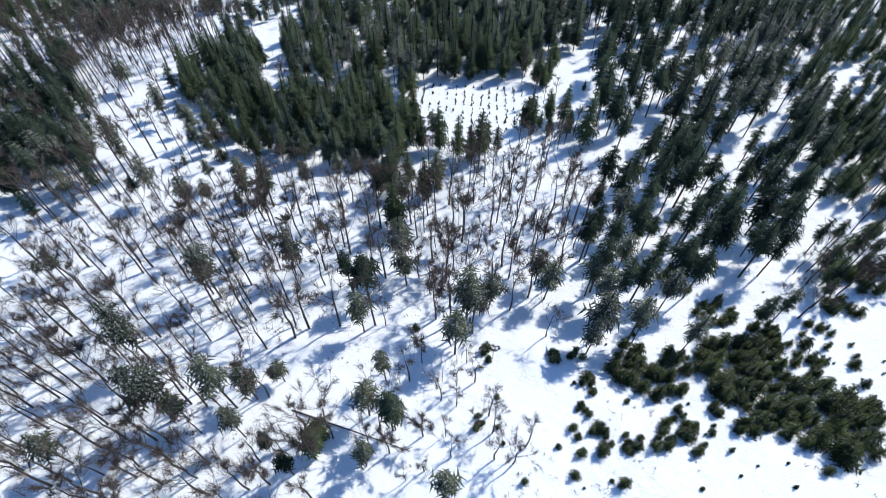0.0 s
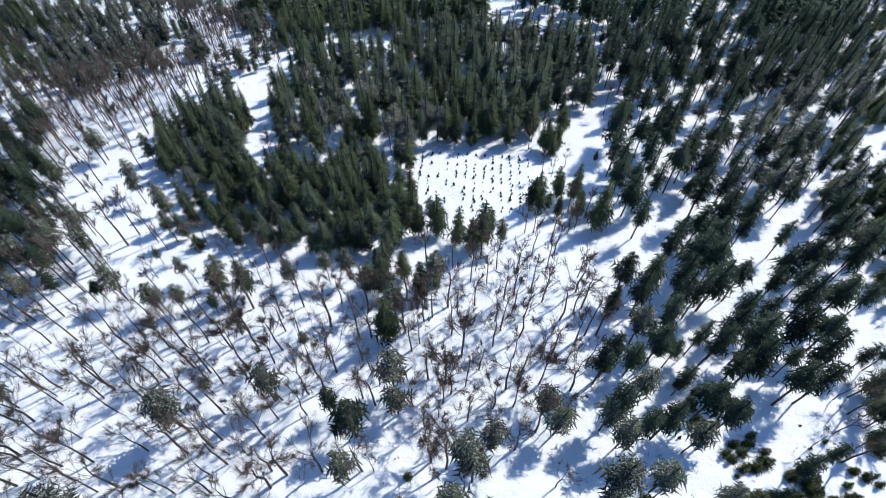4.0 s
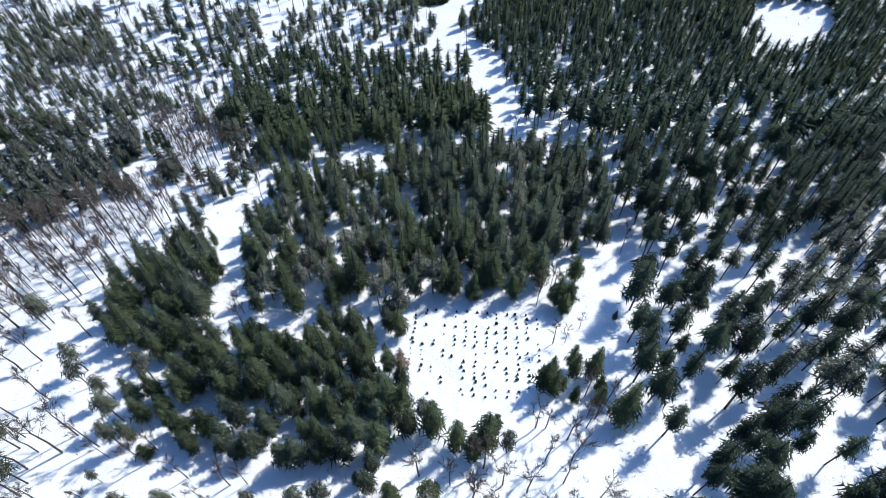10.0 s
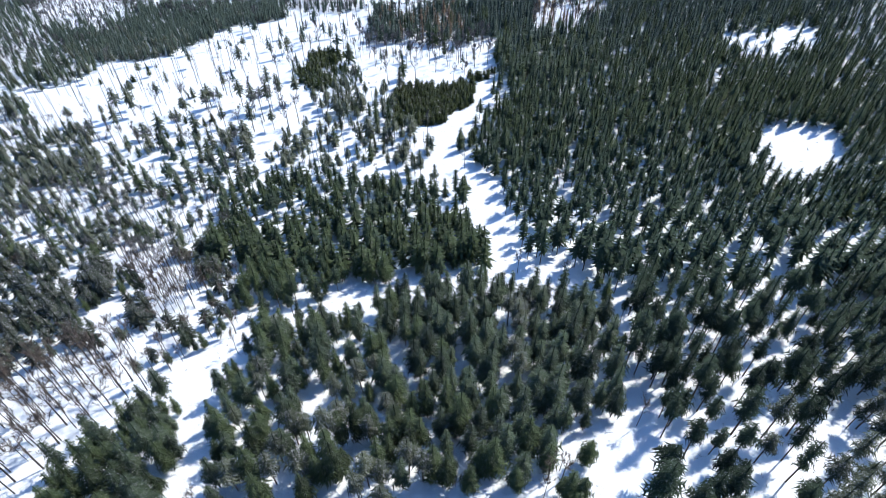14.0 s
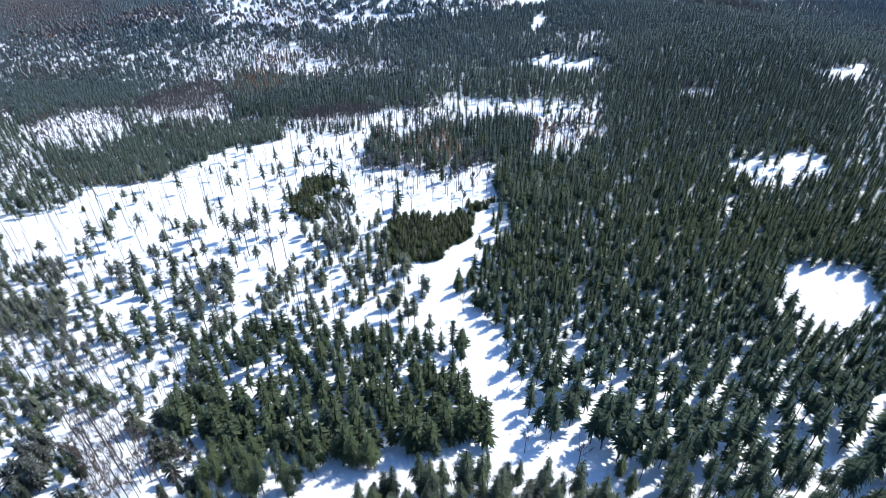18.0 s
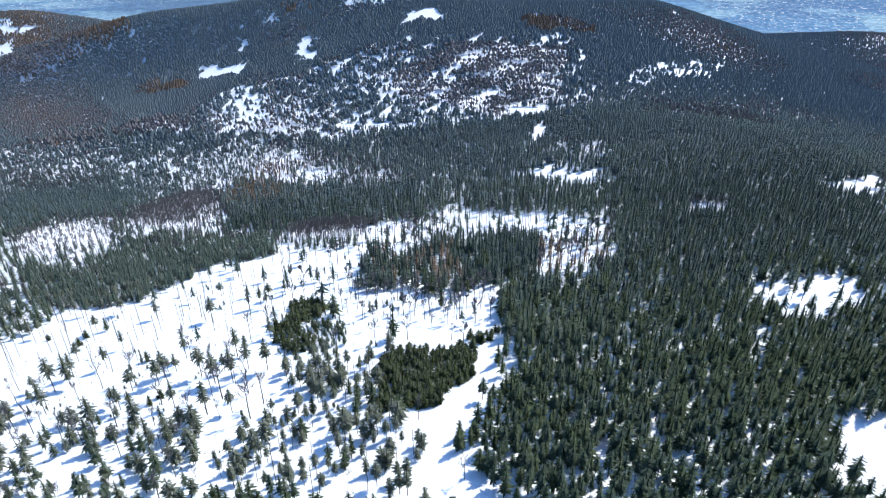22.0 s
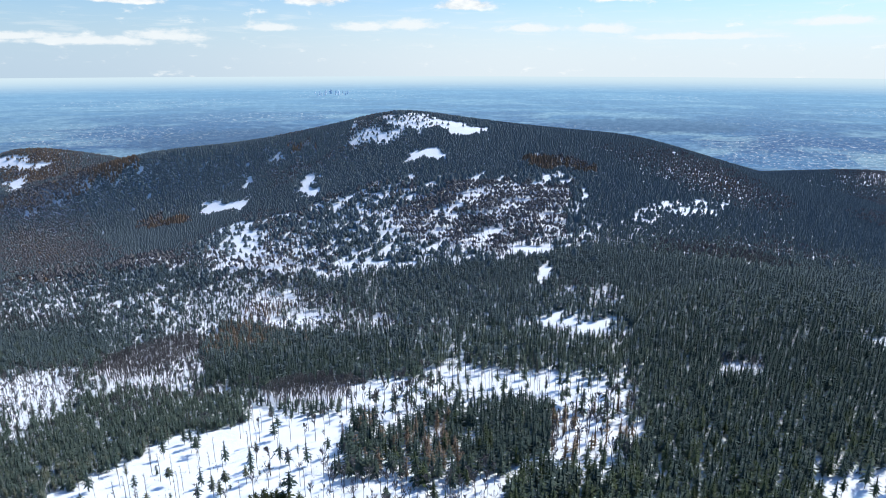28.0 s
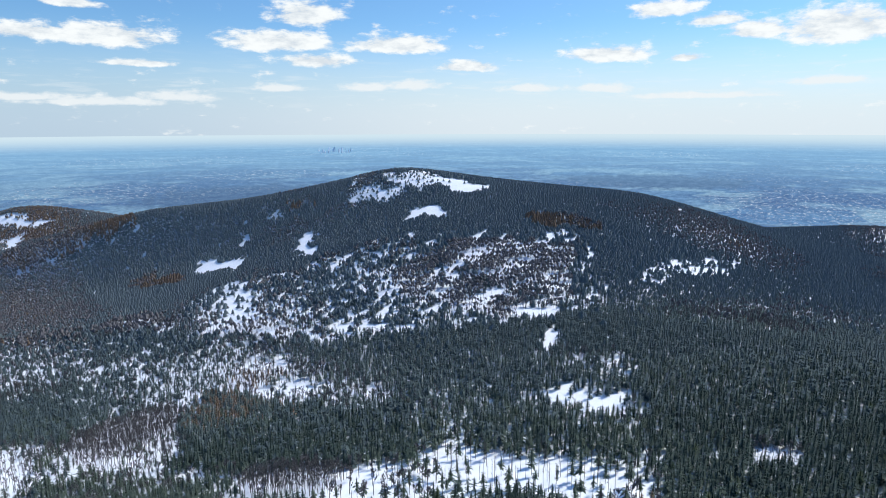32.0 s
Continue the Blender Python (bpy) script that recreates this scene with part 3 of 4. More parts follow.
# ---- stands of trees on the plan ----


def inside(poly, x, y):
    """Which points lie in a polygon."""
    hit = np.zeros(len(x), bool)
    for (ax, ay), (bx, by) in zip(poly, poly[1:] + poly[:1]):
        if ay != by:
            hit ^= ((ay > y) != (by > y)) & (x < (bx - ax) * (y - ay) / (by - ay) + ax)
    return hit


STANDS = []      # the first that holds a point claims it


def stand(poly, gap=0.0, heights=(18, 24), thin=0.08, **mix):
    """A stand of trees. gap: metres between trees (0: open snow); thin: the share of openings; mix: shares of the kinds."""
    STANDS.append((poly, gap, heights, thin, mix))


WAVES = np.random.default_rng(3).uniform(0, 1, (14, 3))


def field(x, y, size, shift=0.0):
    """An uneven field of bumps about size metres wide, mostly within -1 to 1."""
    out = 0.0
    for a, b, c in WAVES:
        k = 6.283 / (size * (0.7 + 2.2 * b))
        out = out + np.sin(k * (x * math.cos(6.283 * a) + y * math.sin(6.283 * a)) + 6.283 * c + shift)
    return out / 3.4

SAPLINGS = [mesh_of("sapling", *spruce_crown(rng, 0.02, 0.36, 6, 6, False), [NEEDLES_YOUNG]) for _ in range(3)]
FALLEN = [((-31.2, 37.7), (-7.6, 30.5))]

# open snow: the clearing, the ride, glades
stand([(-17, 166), (-17, 150), (-15, 138), (-10, 128), (2, 128), (11, 137), (21, 148), (22, 160), (17, 171), (7, 177), (-5, 176), (-16, 172)])
stand([(-10, 341), (3, 348), (11, 335), (11, 305), (7, 283), (-1, 286), (-8, 315)])
stand([(-25, 345), (-11, 353), (-1, 379), (7, 410), (14, 443), (6, 449), (-1, 412), (-12, 391), (-22, 376)])
stand([(146, 381), (160, 385), (180, 368), (167, 351), (142, 332), (138, 344)])
stand([(64, 148), (72, 156), (77, 156), (70, 147)])
stand([(75, 129), (83, 137), (88, 135), (86, 129), (80, 125)])
stand([(115, 274), (123, 273), (115, 260), (105, 257)])
stand([(135, 189), (154, 201), (134, 160), (129, 163), (126, 172)])
stand([(88, 97), (102, 109), (109, 106), (102, 91), (90, 91)])
stand([(39, 200), (47, 200), (45, 179), (44, 161), (39, 153), (35, 153), (35, 169), (35, 186)], 13, (3, 7), young=0.5, full=0.5)
stand([(22, 115), (31, 127), (42, 129), (48, 125), (43, 116)])
stand([(-90, 216), (-74, 235), (-70, 226), (-68, 195), (-66, 179), (-56, 163), (-30, 164), (-28, 159), (-41, 156), (-60, 156), (-66, 162), (-77, 191), (-89, 207)], 12, (10, 14), full=0.3, beech=0.7)
stand([(-44, 258), (-22, 261), (-3, 270), (14, 273), (11, 264), (1, 256), (-17, 254), (-42, 245)], 14, (10, 14), tall=1.0)
stand([(-72, 240), (-52, 245), (-31, 255), (-25, 248), (-30, 242), (-51, 236), (-68, 230)], 12, (12, 15), tall=1.0)
stand([(-20, 58), (-12, 50), (-18, 43), (-28, 36), (-37, 29), (-37, 23), (-42, 22), (-41, 35), (-29, 49)])
# round the clearing
stand([(14, 252), (23, 245), (20, 201), (14, 194)], 4.4, (15, 19), 0.02, frost=0.75, blue=0.25)
stand([(-76, 131), (-74, 145), (-58, 156), (-28, 158), (-24, 146), (-17, 145), (-15, 136), (-16, 122), (-37, 121), (-42, 129), (-52, 133), (-61, 121), (-72, 125)], 4.6, (14, 19), 0.04, full=0.85, blue=0.15)
stand([(-22, 172), (-18, 168), (-15, 145), (-17, 145), (-21, 159)], 4.5, (12, 17), full=1.0)
stand([(-103, 162), (-96, 178), (-94, 191), (-82, 184), (-70, 183), (-61, 156), (-75, 148), (-84, 145), (-96, 153)], 4.6, (14, 19), 0.07, full=0.6, blue=0.4)
stand([(-63, 179), (-64, 198), (-66, 222), (-28, 233), (-23, 248), (22, 255), (48, 237), (44, 197), (29, 193), (16, 178), (3, 170), (-14, 171), (-19, 159), (-25, 157), (-30, 170), (-34, 157), (-50, 160)], 5.3, (15, 21), 0.10, blue=0.62, full=0.28, frost=0.10)
stand([(-105, 316), (-94, 328), (-60, 322), (-12, 323), (-2, 282), (-2, 273), (-31, 259), (-73, 238), (-82, 255), (-107, 266)], 5.0, (14, 19), 0.08, full=0.75, tall=0.25)
stand([(-109, 321), (-101, 334), (-62, 330), (-10, 332), (-7, 294), (9, 267), (12, 267), (10, 259), (-78, 248), (-96, 283)], 5.0, (14, 19), 0.08, full=0.75, tall=0.25)
stand([(-16, 359), (-12, 371), (-2, 379), (1, 366), (-11, 349)], 4.5, (12, 16), full=1.0)
stand([(20, 175), (33, 176), (33, 164), (25, 154), (20, 162)], 4.8, (10, 14), full=0.6, beech=0.4)
stand([(18, 147), (24, 151), (34, 146), (31, 138), (18, 138)], 4.6, (11, 15), full=0.8, beech=0.2)
stand([(12, 178), (19, 197), (30, 198), (28, 179), (18, 169)], 4.6, (9, 13), beech=1.0)
stand([(21, 140), (35, 144), (36, 134), (23, 126), (13, 128)], 5, (10, 14), beech=1.0)
stand([(-145, 178), (-141, 199), (-127, 213), (-110, 222), (-90, 207), (-98, 190), (-107, 173), (-114, 159), (-130, 156)], 4.4, (13, 17), 0.06, beech=0.96, frost=0.04)
stand([(-144, 274), (-122, 275), (-101, 252), (-94, 230), (-105, 231), (-122, 251)], 3.6, (12, 15), beech=1.0)
stand([(-130, 156), (-114, 159), (-99, 152), (-79, 146), (-80, 135), (-82, 122), (-95, 120), (-105, 117)], 8.5, (14, 19), beech=0.6, frost=0.4)
stand([(-285, 399), (-230, 396), (-182, 331), (-148, 319), (-121, 320), (-91, 272), (-76, 230), (-87, 222), (-91, 205), (-107, 212), (-133, 192), (-149, 191)], 4.3, (8, 13), 0.12, pine=0.45, blue=0.20, full=0.07, beech=0.28)
# pines of the east, open below and close above
stand([(43, 145), (46, 127), (37, 109), (32, 94), (27, 74), (33, 60), (39, 59), (55, 70), (73, 74), (87, 89), (105, 98), (107, 147), (143, 218), (79, 208), (49, 200), (43, 157)], 7.2, (19, 25), 0.16, tall=0.72, frost=0.28)
stand([(11, 321), (10, 359), (11, 444), (232, 430), (181, 301), (118, 313), (41, 307)], 4.5, (15, 19), 0.06, tall=0.5, full=0.5)
stand([(43, 157), (49, 203), (52, 250), (38, 273), (15, 275), (11, 336), (10, 359), (11, 444), (232, 430), (140, 212), (102, 137)], 5.8, (18, 24), 0.13, tall=0.86, blue=0.14)
# bare wood of the near slope
stand([(-131, 119), (-109, 116), (-94, 113), (-93, 92), (-108, 83)], 4.9, (16, 22), tall=0.5, frost=0.2, beech=0.3)
stand([(-157, 166), (-120, 169), (-92, 131), (-78, 124), (-94, 114), (-107, 113), (-126, 116)], 4.6, (15, 20), tall=0.6, blue=0.2, beech=0.2)
stand([(-102, 126), (-77, 123), (-40, 116), (-24, 113), (-25, 97), (-37, 100), (-58, 104), (-83, 93), (-95, 96)], 7.5, (10, 15), beech=0.85, frost=0.15)
stand([(-19, 49), (7, 55), (18, 44), (13, 27), (-9, 23), (-17, 34)], 5.8, (8, 13), beech=1.0)
stand([(16, 52), (34, 46), (51, 49), (101, 73), (76, 25), (10, 21), (13, 27), (18, 44)])
stand([(-108, 83), (-84, 89), (-58, 102), (-37, 100), (-20, 101), (-9, 119), (6, 124), (28, 124), (36, 109), (30, 80), (21, 67), (11, 61), (-3, 56), (-18, 55), (-39, 53), (-39, 45), (-82, 42)], 5.7, (14, 19), 0.12, beech=0.97, frost=0.03)
stand([(-138, 55), (-47, 54), (-28, 43), (-16, 31), (-25, 14), (-99, 10)], 4.9, (13, 18), 0.08, beech=0.95, frost=0.07)
# glades farther off
stand([(167, 508), (190, 528), (238, 529), (204, 471), (163, 471)], 17, (18, 22), tall=1.0)
stand([(309, 736), (338, 754), (383, 770), (333, 687), (302, 687)])
stand([(48, 809), (74, 835), (112, 791), (109, 750), (79, 758)], 24, (14, 18), full=1.0)
stand([(-180, 1098), (-162, 1097), (-150, 1028), (-163, 1027)], 22, (12, 16), full=1.0)
stand([(-324, 1067), (-258, 1054), (-249, 1021), (-313, 1035)], 22, (12, 16), full=1.0)
stand([(-278, 978), (-194, 963), (-174, 910), (-263, 931)], 22, (12, 16), full=1.0)
stand([(-143, 930), (-122, 921), (-118, 882), (-136, 891)], 22, (12, 16), full=1.0)
stand([(68, 1058), (98, 1061), (82, 945), (61, 960)], 22, (12, 16), full=1.0)
stand([(118, 911), (137, 899), (128, 854), (115, 868)], 22, (12, 16), full=1.0)
stand([(-564, 1138), (-517, 1139), (-460, 1033), (-502, 1029)], 8, (12, 16), full=0.6, beech=0.4)
stand([(-696, 1651), (-562, 1602), (-515, 1520), (-643, 1566)])
stand([(-429, 1623), (-377, 1595), (-362, 1518), (-397, 1523)])
stand([(-616, 1699), (-576, 1699), (-568, 1663), (-602, 1670)])
stand([(-549, 1746), (-514, 1737), (-511, 1723), (-543, 1732)])
stand([(-193, 1625), (-110, 1639), (-105, 1588), (-146, 1576), (-192, 1598)])
stand([(-114, 1782), (-11, 1736), (-10, 1678), (-85, 1686), (-130, 1725)])
stand([(-178, 1292), (-165, 1293), (-145, 1144), (-156, 1147)])
stand([(-239, 1188), (-153, 1171), (-149, 1147), (-233, 1164)])
stand([(41, 1137), (122, 1186), (115, 1133), (48, 1112)])
stand([(-921, 1611), (-918, 1637), (-885, 1579), (-901, 1574)])
stand([(434, 1722), (446, 1665), (417, 1647)])
stand([(-1700, 2318), (-1553, 2307), (-1493, 2294), (-1580, 2267), (-1678, 2286)])
stand([(-1657, 2233), (-1571, 2217), (-1263, 1819), (-1314, 1815)])
stand([(-1579, 2393)])
stand([(-774, 1657), (-762, 1652), (-750, 1629), (-763, 1634)])
stand([(301, 1353), (457, 1424), (439, 1372), (326, 1301), (288, 1301)], 11, (9, 13), full=1.0)
stand([(-543, 1451), (-464, 1432), (-406, 1289), (-403, 1223), (-458, 1249)], 17, (10, 14), full=1.0)
stand([(-327, 1751), (-200, 1726), (-194, 1682), (-241, 1664), (-319, 1706)], 11, (7, 10), full=1.0)
stand([(-274, 1787), (-206, 1811), (-113, 1810), (-98, 1726), (-166, 1708), (-243, 1748)], 10, (7, 10), full=0.6, beech=0.4)
stand([(220, 1234), (301, 1353), (292, 1294), (237, 1222)], 10, (11, 15), full=1.0)
stand([(68, 1066), (97, 1063), (86, 964), (60, 967)], 12, (11, 15), full=1.0)
stand([(-579, 1352), (-537, 1442), (-458, 1254), (-516, 1268)], 9, (10, 14), full=0.8, beech=0.2)
stand([(-362, 1275), (-322, 1358), (-269, 1415), (-200, 1482), (-184, 1449), (-241, 1390), (-278, 1355), (-328, 1300), (-335, 1221)], 8.5, (9, 13), full=0.8, beech=0.2)
stand([(-239, 1378), (-176, 1394), (-164, 1311), (-169, 1278), (-225, 1305)], 8, (9, 13), full=0.5, beech=0.5)
# woods of the slope and the valley
stand([(-39, 591), (-23, 600), (-15, 526), (-29, 526)], 5.2, (15, 20), rust=0.6, full=0.4)
stand([(-94, 593), (-71, 611), (-60, 570), (-32, 614), (20, 620), (40, 590), (35, 538), (9, 523), (-18, 516), (-77, 528)], 4.9, (16, 21), 0.05, full=0.82, rust=0.08, tall=0.1)
stand([(38, 578), (60, 603), (104, 620), (84, 523), (37, 525)], 6.2, (15, 20), 0.12, rust=0.3, beech=0.4, tall=0.3)
stand([(-92, 544), (9, 527), (8, 482), (-16, 471), (-69, 474)], 6.8, (13, 17), 0.1, beech=0.93, tall=0.07)
stand([(11, 506), (37, 531), (78, 529), (77, 490), (64, 443), (34, 443), (13, 454)], 4.8, (17, 22), 0.04, full=0.6, blue=0.4)
stand([(-51, 414), (-37, 445), (-6, 446), (7, 432), (-2, 406), (-12, 390), (-47, 388)], 2.9, (5, 8), 0.03, young=1.0)
stand([(-120, 466), (-124, 507), (-98, 503), (-80, 472), (-72, 453), (-105, 443)], 3.4, (5, 9), 0.04, young=0.5, blue=0.5)
stand([(-18, 464), (11, 469), (11, 452), (-6, 450), (-18, 456)], 3.2, (4, 7), young=1.0)
stand([(-58, 434), (-55, 450), (-37, 447), (-50, 416), (-49, 390), (-87, 389), (-98, 430), (-82, 442)], 6.0, (13, 18), 0.1, frost=0.4, pine=0.3, pole=0.15, full=0.15)
stand([(-101, 340), (-100, 371), (-87, 401), (-47, 426), (-29, 388), (-20, 366), (-24, 342), (-63, 334)], 5.8, (12, 17), 0.14, frost=0.45, pine=0.25, pole=0.2, full=0.1)
stand([(-314, 591), (-338, 679), (-303, 715), (-193, 676), (-165, 616), (-197, 593), (-213, 570), (-231, 510), (-266, 512), (-309, 513), (-387, 606), (-329, 592)], 3.7, (8, 13), 0.06, pine=0.65, blue=0.27, beech=0.08)
stand([(-464, 695), (-483, 799), (-404, 771), (-347, 693), (-312, 622), (-320, 579), (-400, 620)], 6, (9, 14), beech=0.8, pine=0.2)
stand([(-415, 808), (-364, 934), (-314, 842), (-312, 765), (-365, 749)], 3.5, (11, 14), 0.03, beech=1.0)
stand([(-374, 761), (-320, 855), (-263, 741), (-305, 717), (-352, 736)], 5.2, (11, 15), beech=0.85, tall=0.15)
stand([(-321, 853), (-338, 969), (-202, 877), (-98, 831), (-54, 782), (-57, 700), (-109, 694), (-171, 692), (-244, 709)], 5.2, (15, 20), 0.1, full=0.68, tall=0.2, rust=0.12)
stand([(-191, 714), (-108, 714), (-100, 652), (-167, 642)], 3.6, (12, 15), 0.05, beech=1.0)
stand([(-56, 792), (26, 784), (106, 729), (98, 653), (69, 671), (-28, 715), (-59, 714)], 5.4, (15, 20), 0.12, full=0.5, tall=0.5)
stand([(-108, 686), (-29, 736), (91, 668), (85, 592), (52, 605), (21, 636), (-16, 652), (-65, 600), (-95, 611)], 8.5, (17, 22), 0.15, pole=0.4, tall=0.4, beech=0.2)
stand([(-268, 462), (-272, 513), (-243, 540), (-215, 583), (-163, 632), (-100, 615), (-66, 477), (-109, 437), (-81, 385), (-240, 382), (-295, 438)], 12.5, (15, 21), pole=0.5, frost=0.28, beech=0.22)
stand([(172, 684), (205, 673), (197, 638), (171, 654)], 4.6, (9, 12), beech=1.0)
stand([(-747, 1038), (-568, 1032), (-410, 807), (-469, 782), (-454, 685)], 4.8, (10, 15), 0.06, pine=0.6, blue=0.25, beech=0.15)
# the mountain
stand([(-170, 1354), (-72, 1469), (41, 1453), (165, 1407), (139, 1275), (121, 1165), (32, 1105), (-1, 1144), (-55, 1191), (-160, 1287)], 4.3, (9, 13), 0.40, beech=0.92, full=0.08)
stand([(-1305, 1775), (-1278, 1738), (-1174, 1724), (-1052, 1761), (-915, 1792), (-1331, 2369), (-1124, 1804)], 5.0, (10, 14), 0.03, rust=0.8, beech=0.2)
stand([(77, 1570), (163, 1572), (228, 1518), (227, 1469), (156, 1505), (75, 1525)], 5.0, (10, 14), 0.03, rust=0.8, beech=0.2)
stand([(-837, 1642), (-698, 1595), (-664, 1526), (-802, 1579)], 5.0, (10, 14), 0.03, rust=0.8, beech=0.2)
stand([(-509, 1767), (-438, 1748), (-417, 1721), (-495, 1743)], 5.0, (10, 14), 0.03, rust=0.8, beech=0.2)
stand([(9, 308), (4, 347), (0, 384), (18, 416), (38, 420), (63, 446), (146, 855), (439, 861), (141, 342)], 4.6, (14, 18), 0.03, tall=0.25, full=0.75)
stand([(-503, 747), (-329, 857), (-333, 1188), (-900, 1250), (-870, 961)], 5.6, (8, 13), 0.14, pine=0.55, beech=0.25, blue=0.2)
stand([(-903, 1233), (-743, 1303), (-447, 1196), (-231, 1125), (-44, 1026), (148, 896), (112, 685), (93, 644), (-37, 686), (-107, 678), (-244, 701), (-314, 846), (-389, 760), (-447, 734), (-442, 662)], 5.1, (11, 17), 0.16, full=0.52, tall=0.24, beech=0.22, rust=0.02)
stand([(-724, 1287), (-641, 1348), (-525, 1252), (-549, 1188), (-664, 1215)], 7.0, (13, 18), beech=1.0)
# what no stand claims: forest in the east and beyond the valley, few trees on the open slope
stand([(60, 60), (700, 300), (1500, 1120), (-1700, 1120), (-1700, 1000), (-400, 900), (-80, 680), (110, 640), (45, 300)], 4.9, (12, 16), 0.04, full=0.62, tall=0.24, beech=0.13, rust=0.01)
stand([(-480, 1120), (170, 1120), (180, 1480), (-250, 1500), (-480, 1420)], 5.6, (9, 15), 0.42, full=0.66, tall=0.1, beech=0.24)
stand([(700, 1885), (1900, 1885), (1900, 2480), (700, 2480)], 6.0, (8, 11), 0.02, full=0.6, beech=0.4)
stand([(-1300, 1650), (-340, 1690), (-340, 1860), (-1300, 1860)], 4.2, (7, 10), 0.02, full=0.8, tall=0.12, beech=0.08)
stand([(-1700, 1120), (1500, 1120), (1500, 1880), (-1700, 1880)], 4.4, (7, 10.5), 0.02, full=0.60, tall=0.26, beech=0.13, rust=0.01)
stand([(-1960, 2330), (-1700, 2300), (-1640, 2330), (-1700, 2360), (-1960, 2370)])
stand([(-1600, 2390), (-1440, 2380), (-1440, 2400), (-1600, 2405)])
stand([(-1960, 2050), (-1400, 2050), (-1250, 2250), (-1250, 2480), (-1960, 2480)], 5.2, (9, 12), 0.03, full=0.5, beech=0.2, rust=0.3)
stand([(-340, 90), (-20, 100), (-20, 330), (-340, 330)], 4.9, (12, 17), beech=0.4, full=0.35, blue=0.25)
stand([(-700, 250), (-180, 260), (-95, 330), (-200, 560), (-420, 900), (-1300, 1200)], 6.8, (10, 18), blue=0.3, pine=0.35, beech=0.35)
stand([(-440, 600), (-200, 620), (120, 560), (130, 760), (-440, 760)], 6.2, (11, 17), 0.2, full=0.5, tall=0.2, beech=0.3)
EVERYWHERE = [(-3000, -100), (3000, -100), (3000, 1850), (-3000, 1850)]
stand(EVERYWHERE, 17, (12, 18), beech=0.7, frost=0.3)


def claimed(x, y):
    """The stand that holds each point."""
    out = np.full(len(x), -1)
    # ragged edges, wider with distance
    reach = np.clip(y / 60, 1.6, 18)
    x, y = x + reach * (0.6 * field(x, y, 60) + 0.35 * field(x, y, 17)), y + reach * (0.6 * field(x, y, 60, 2.1) + 0.35 * field(x, y, 17, 1.3))
    for k, (poly, *_) in enumerate(STANDS):
        free = np.where(out < 0)[0]
        out[free[inside(poly, x[free], y[free])]] = k
    return out


NEAR, MIDDLE, DISTANT, REMOTE = 262, 500, 800, 1230
far_lists = {}
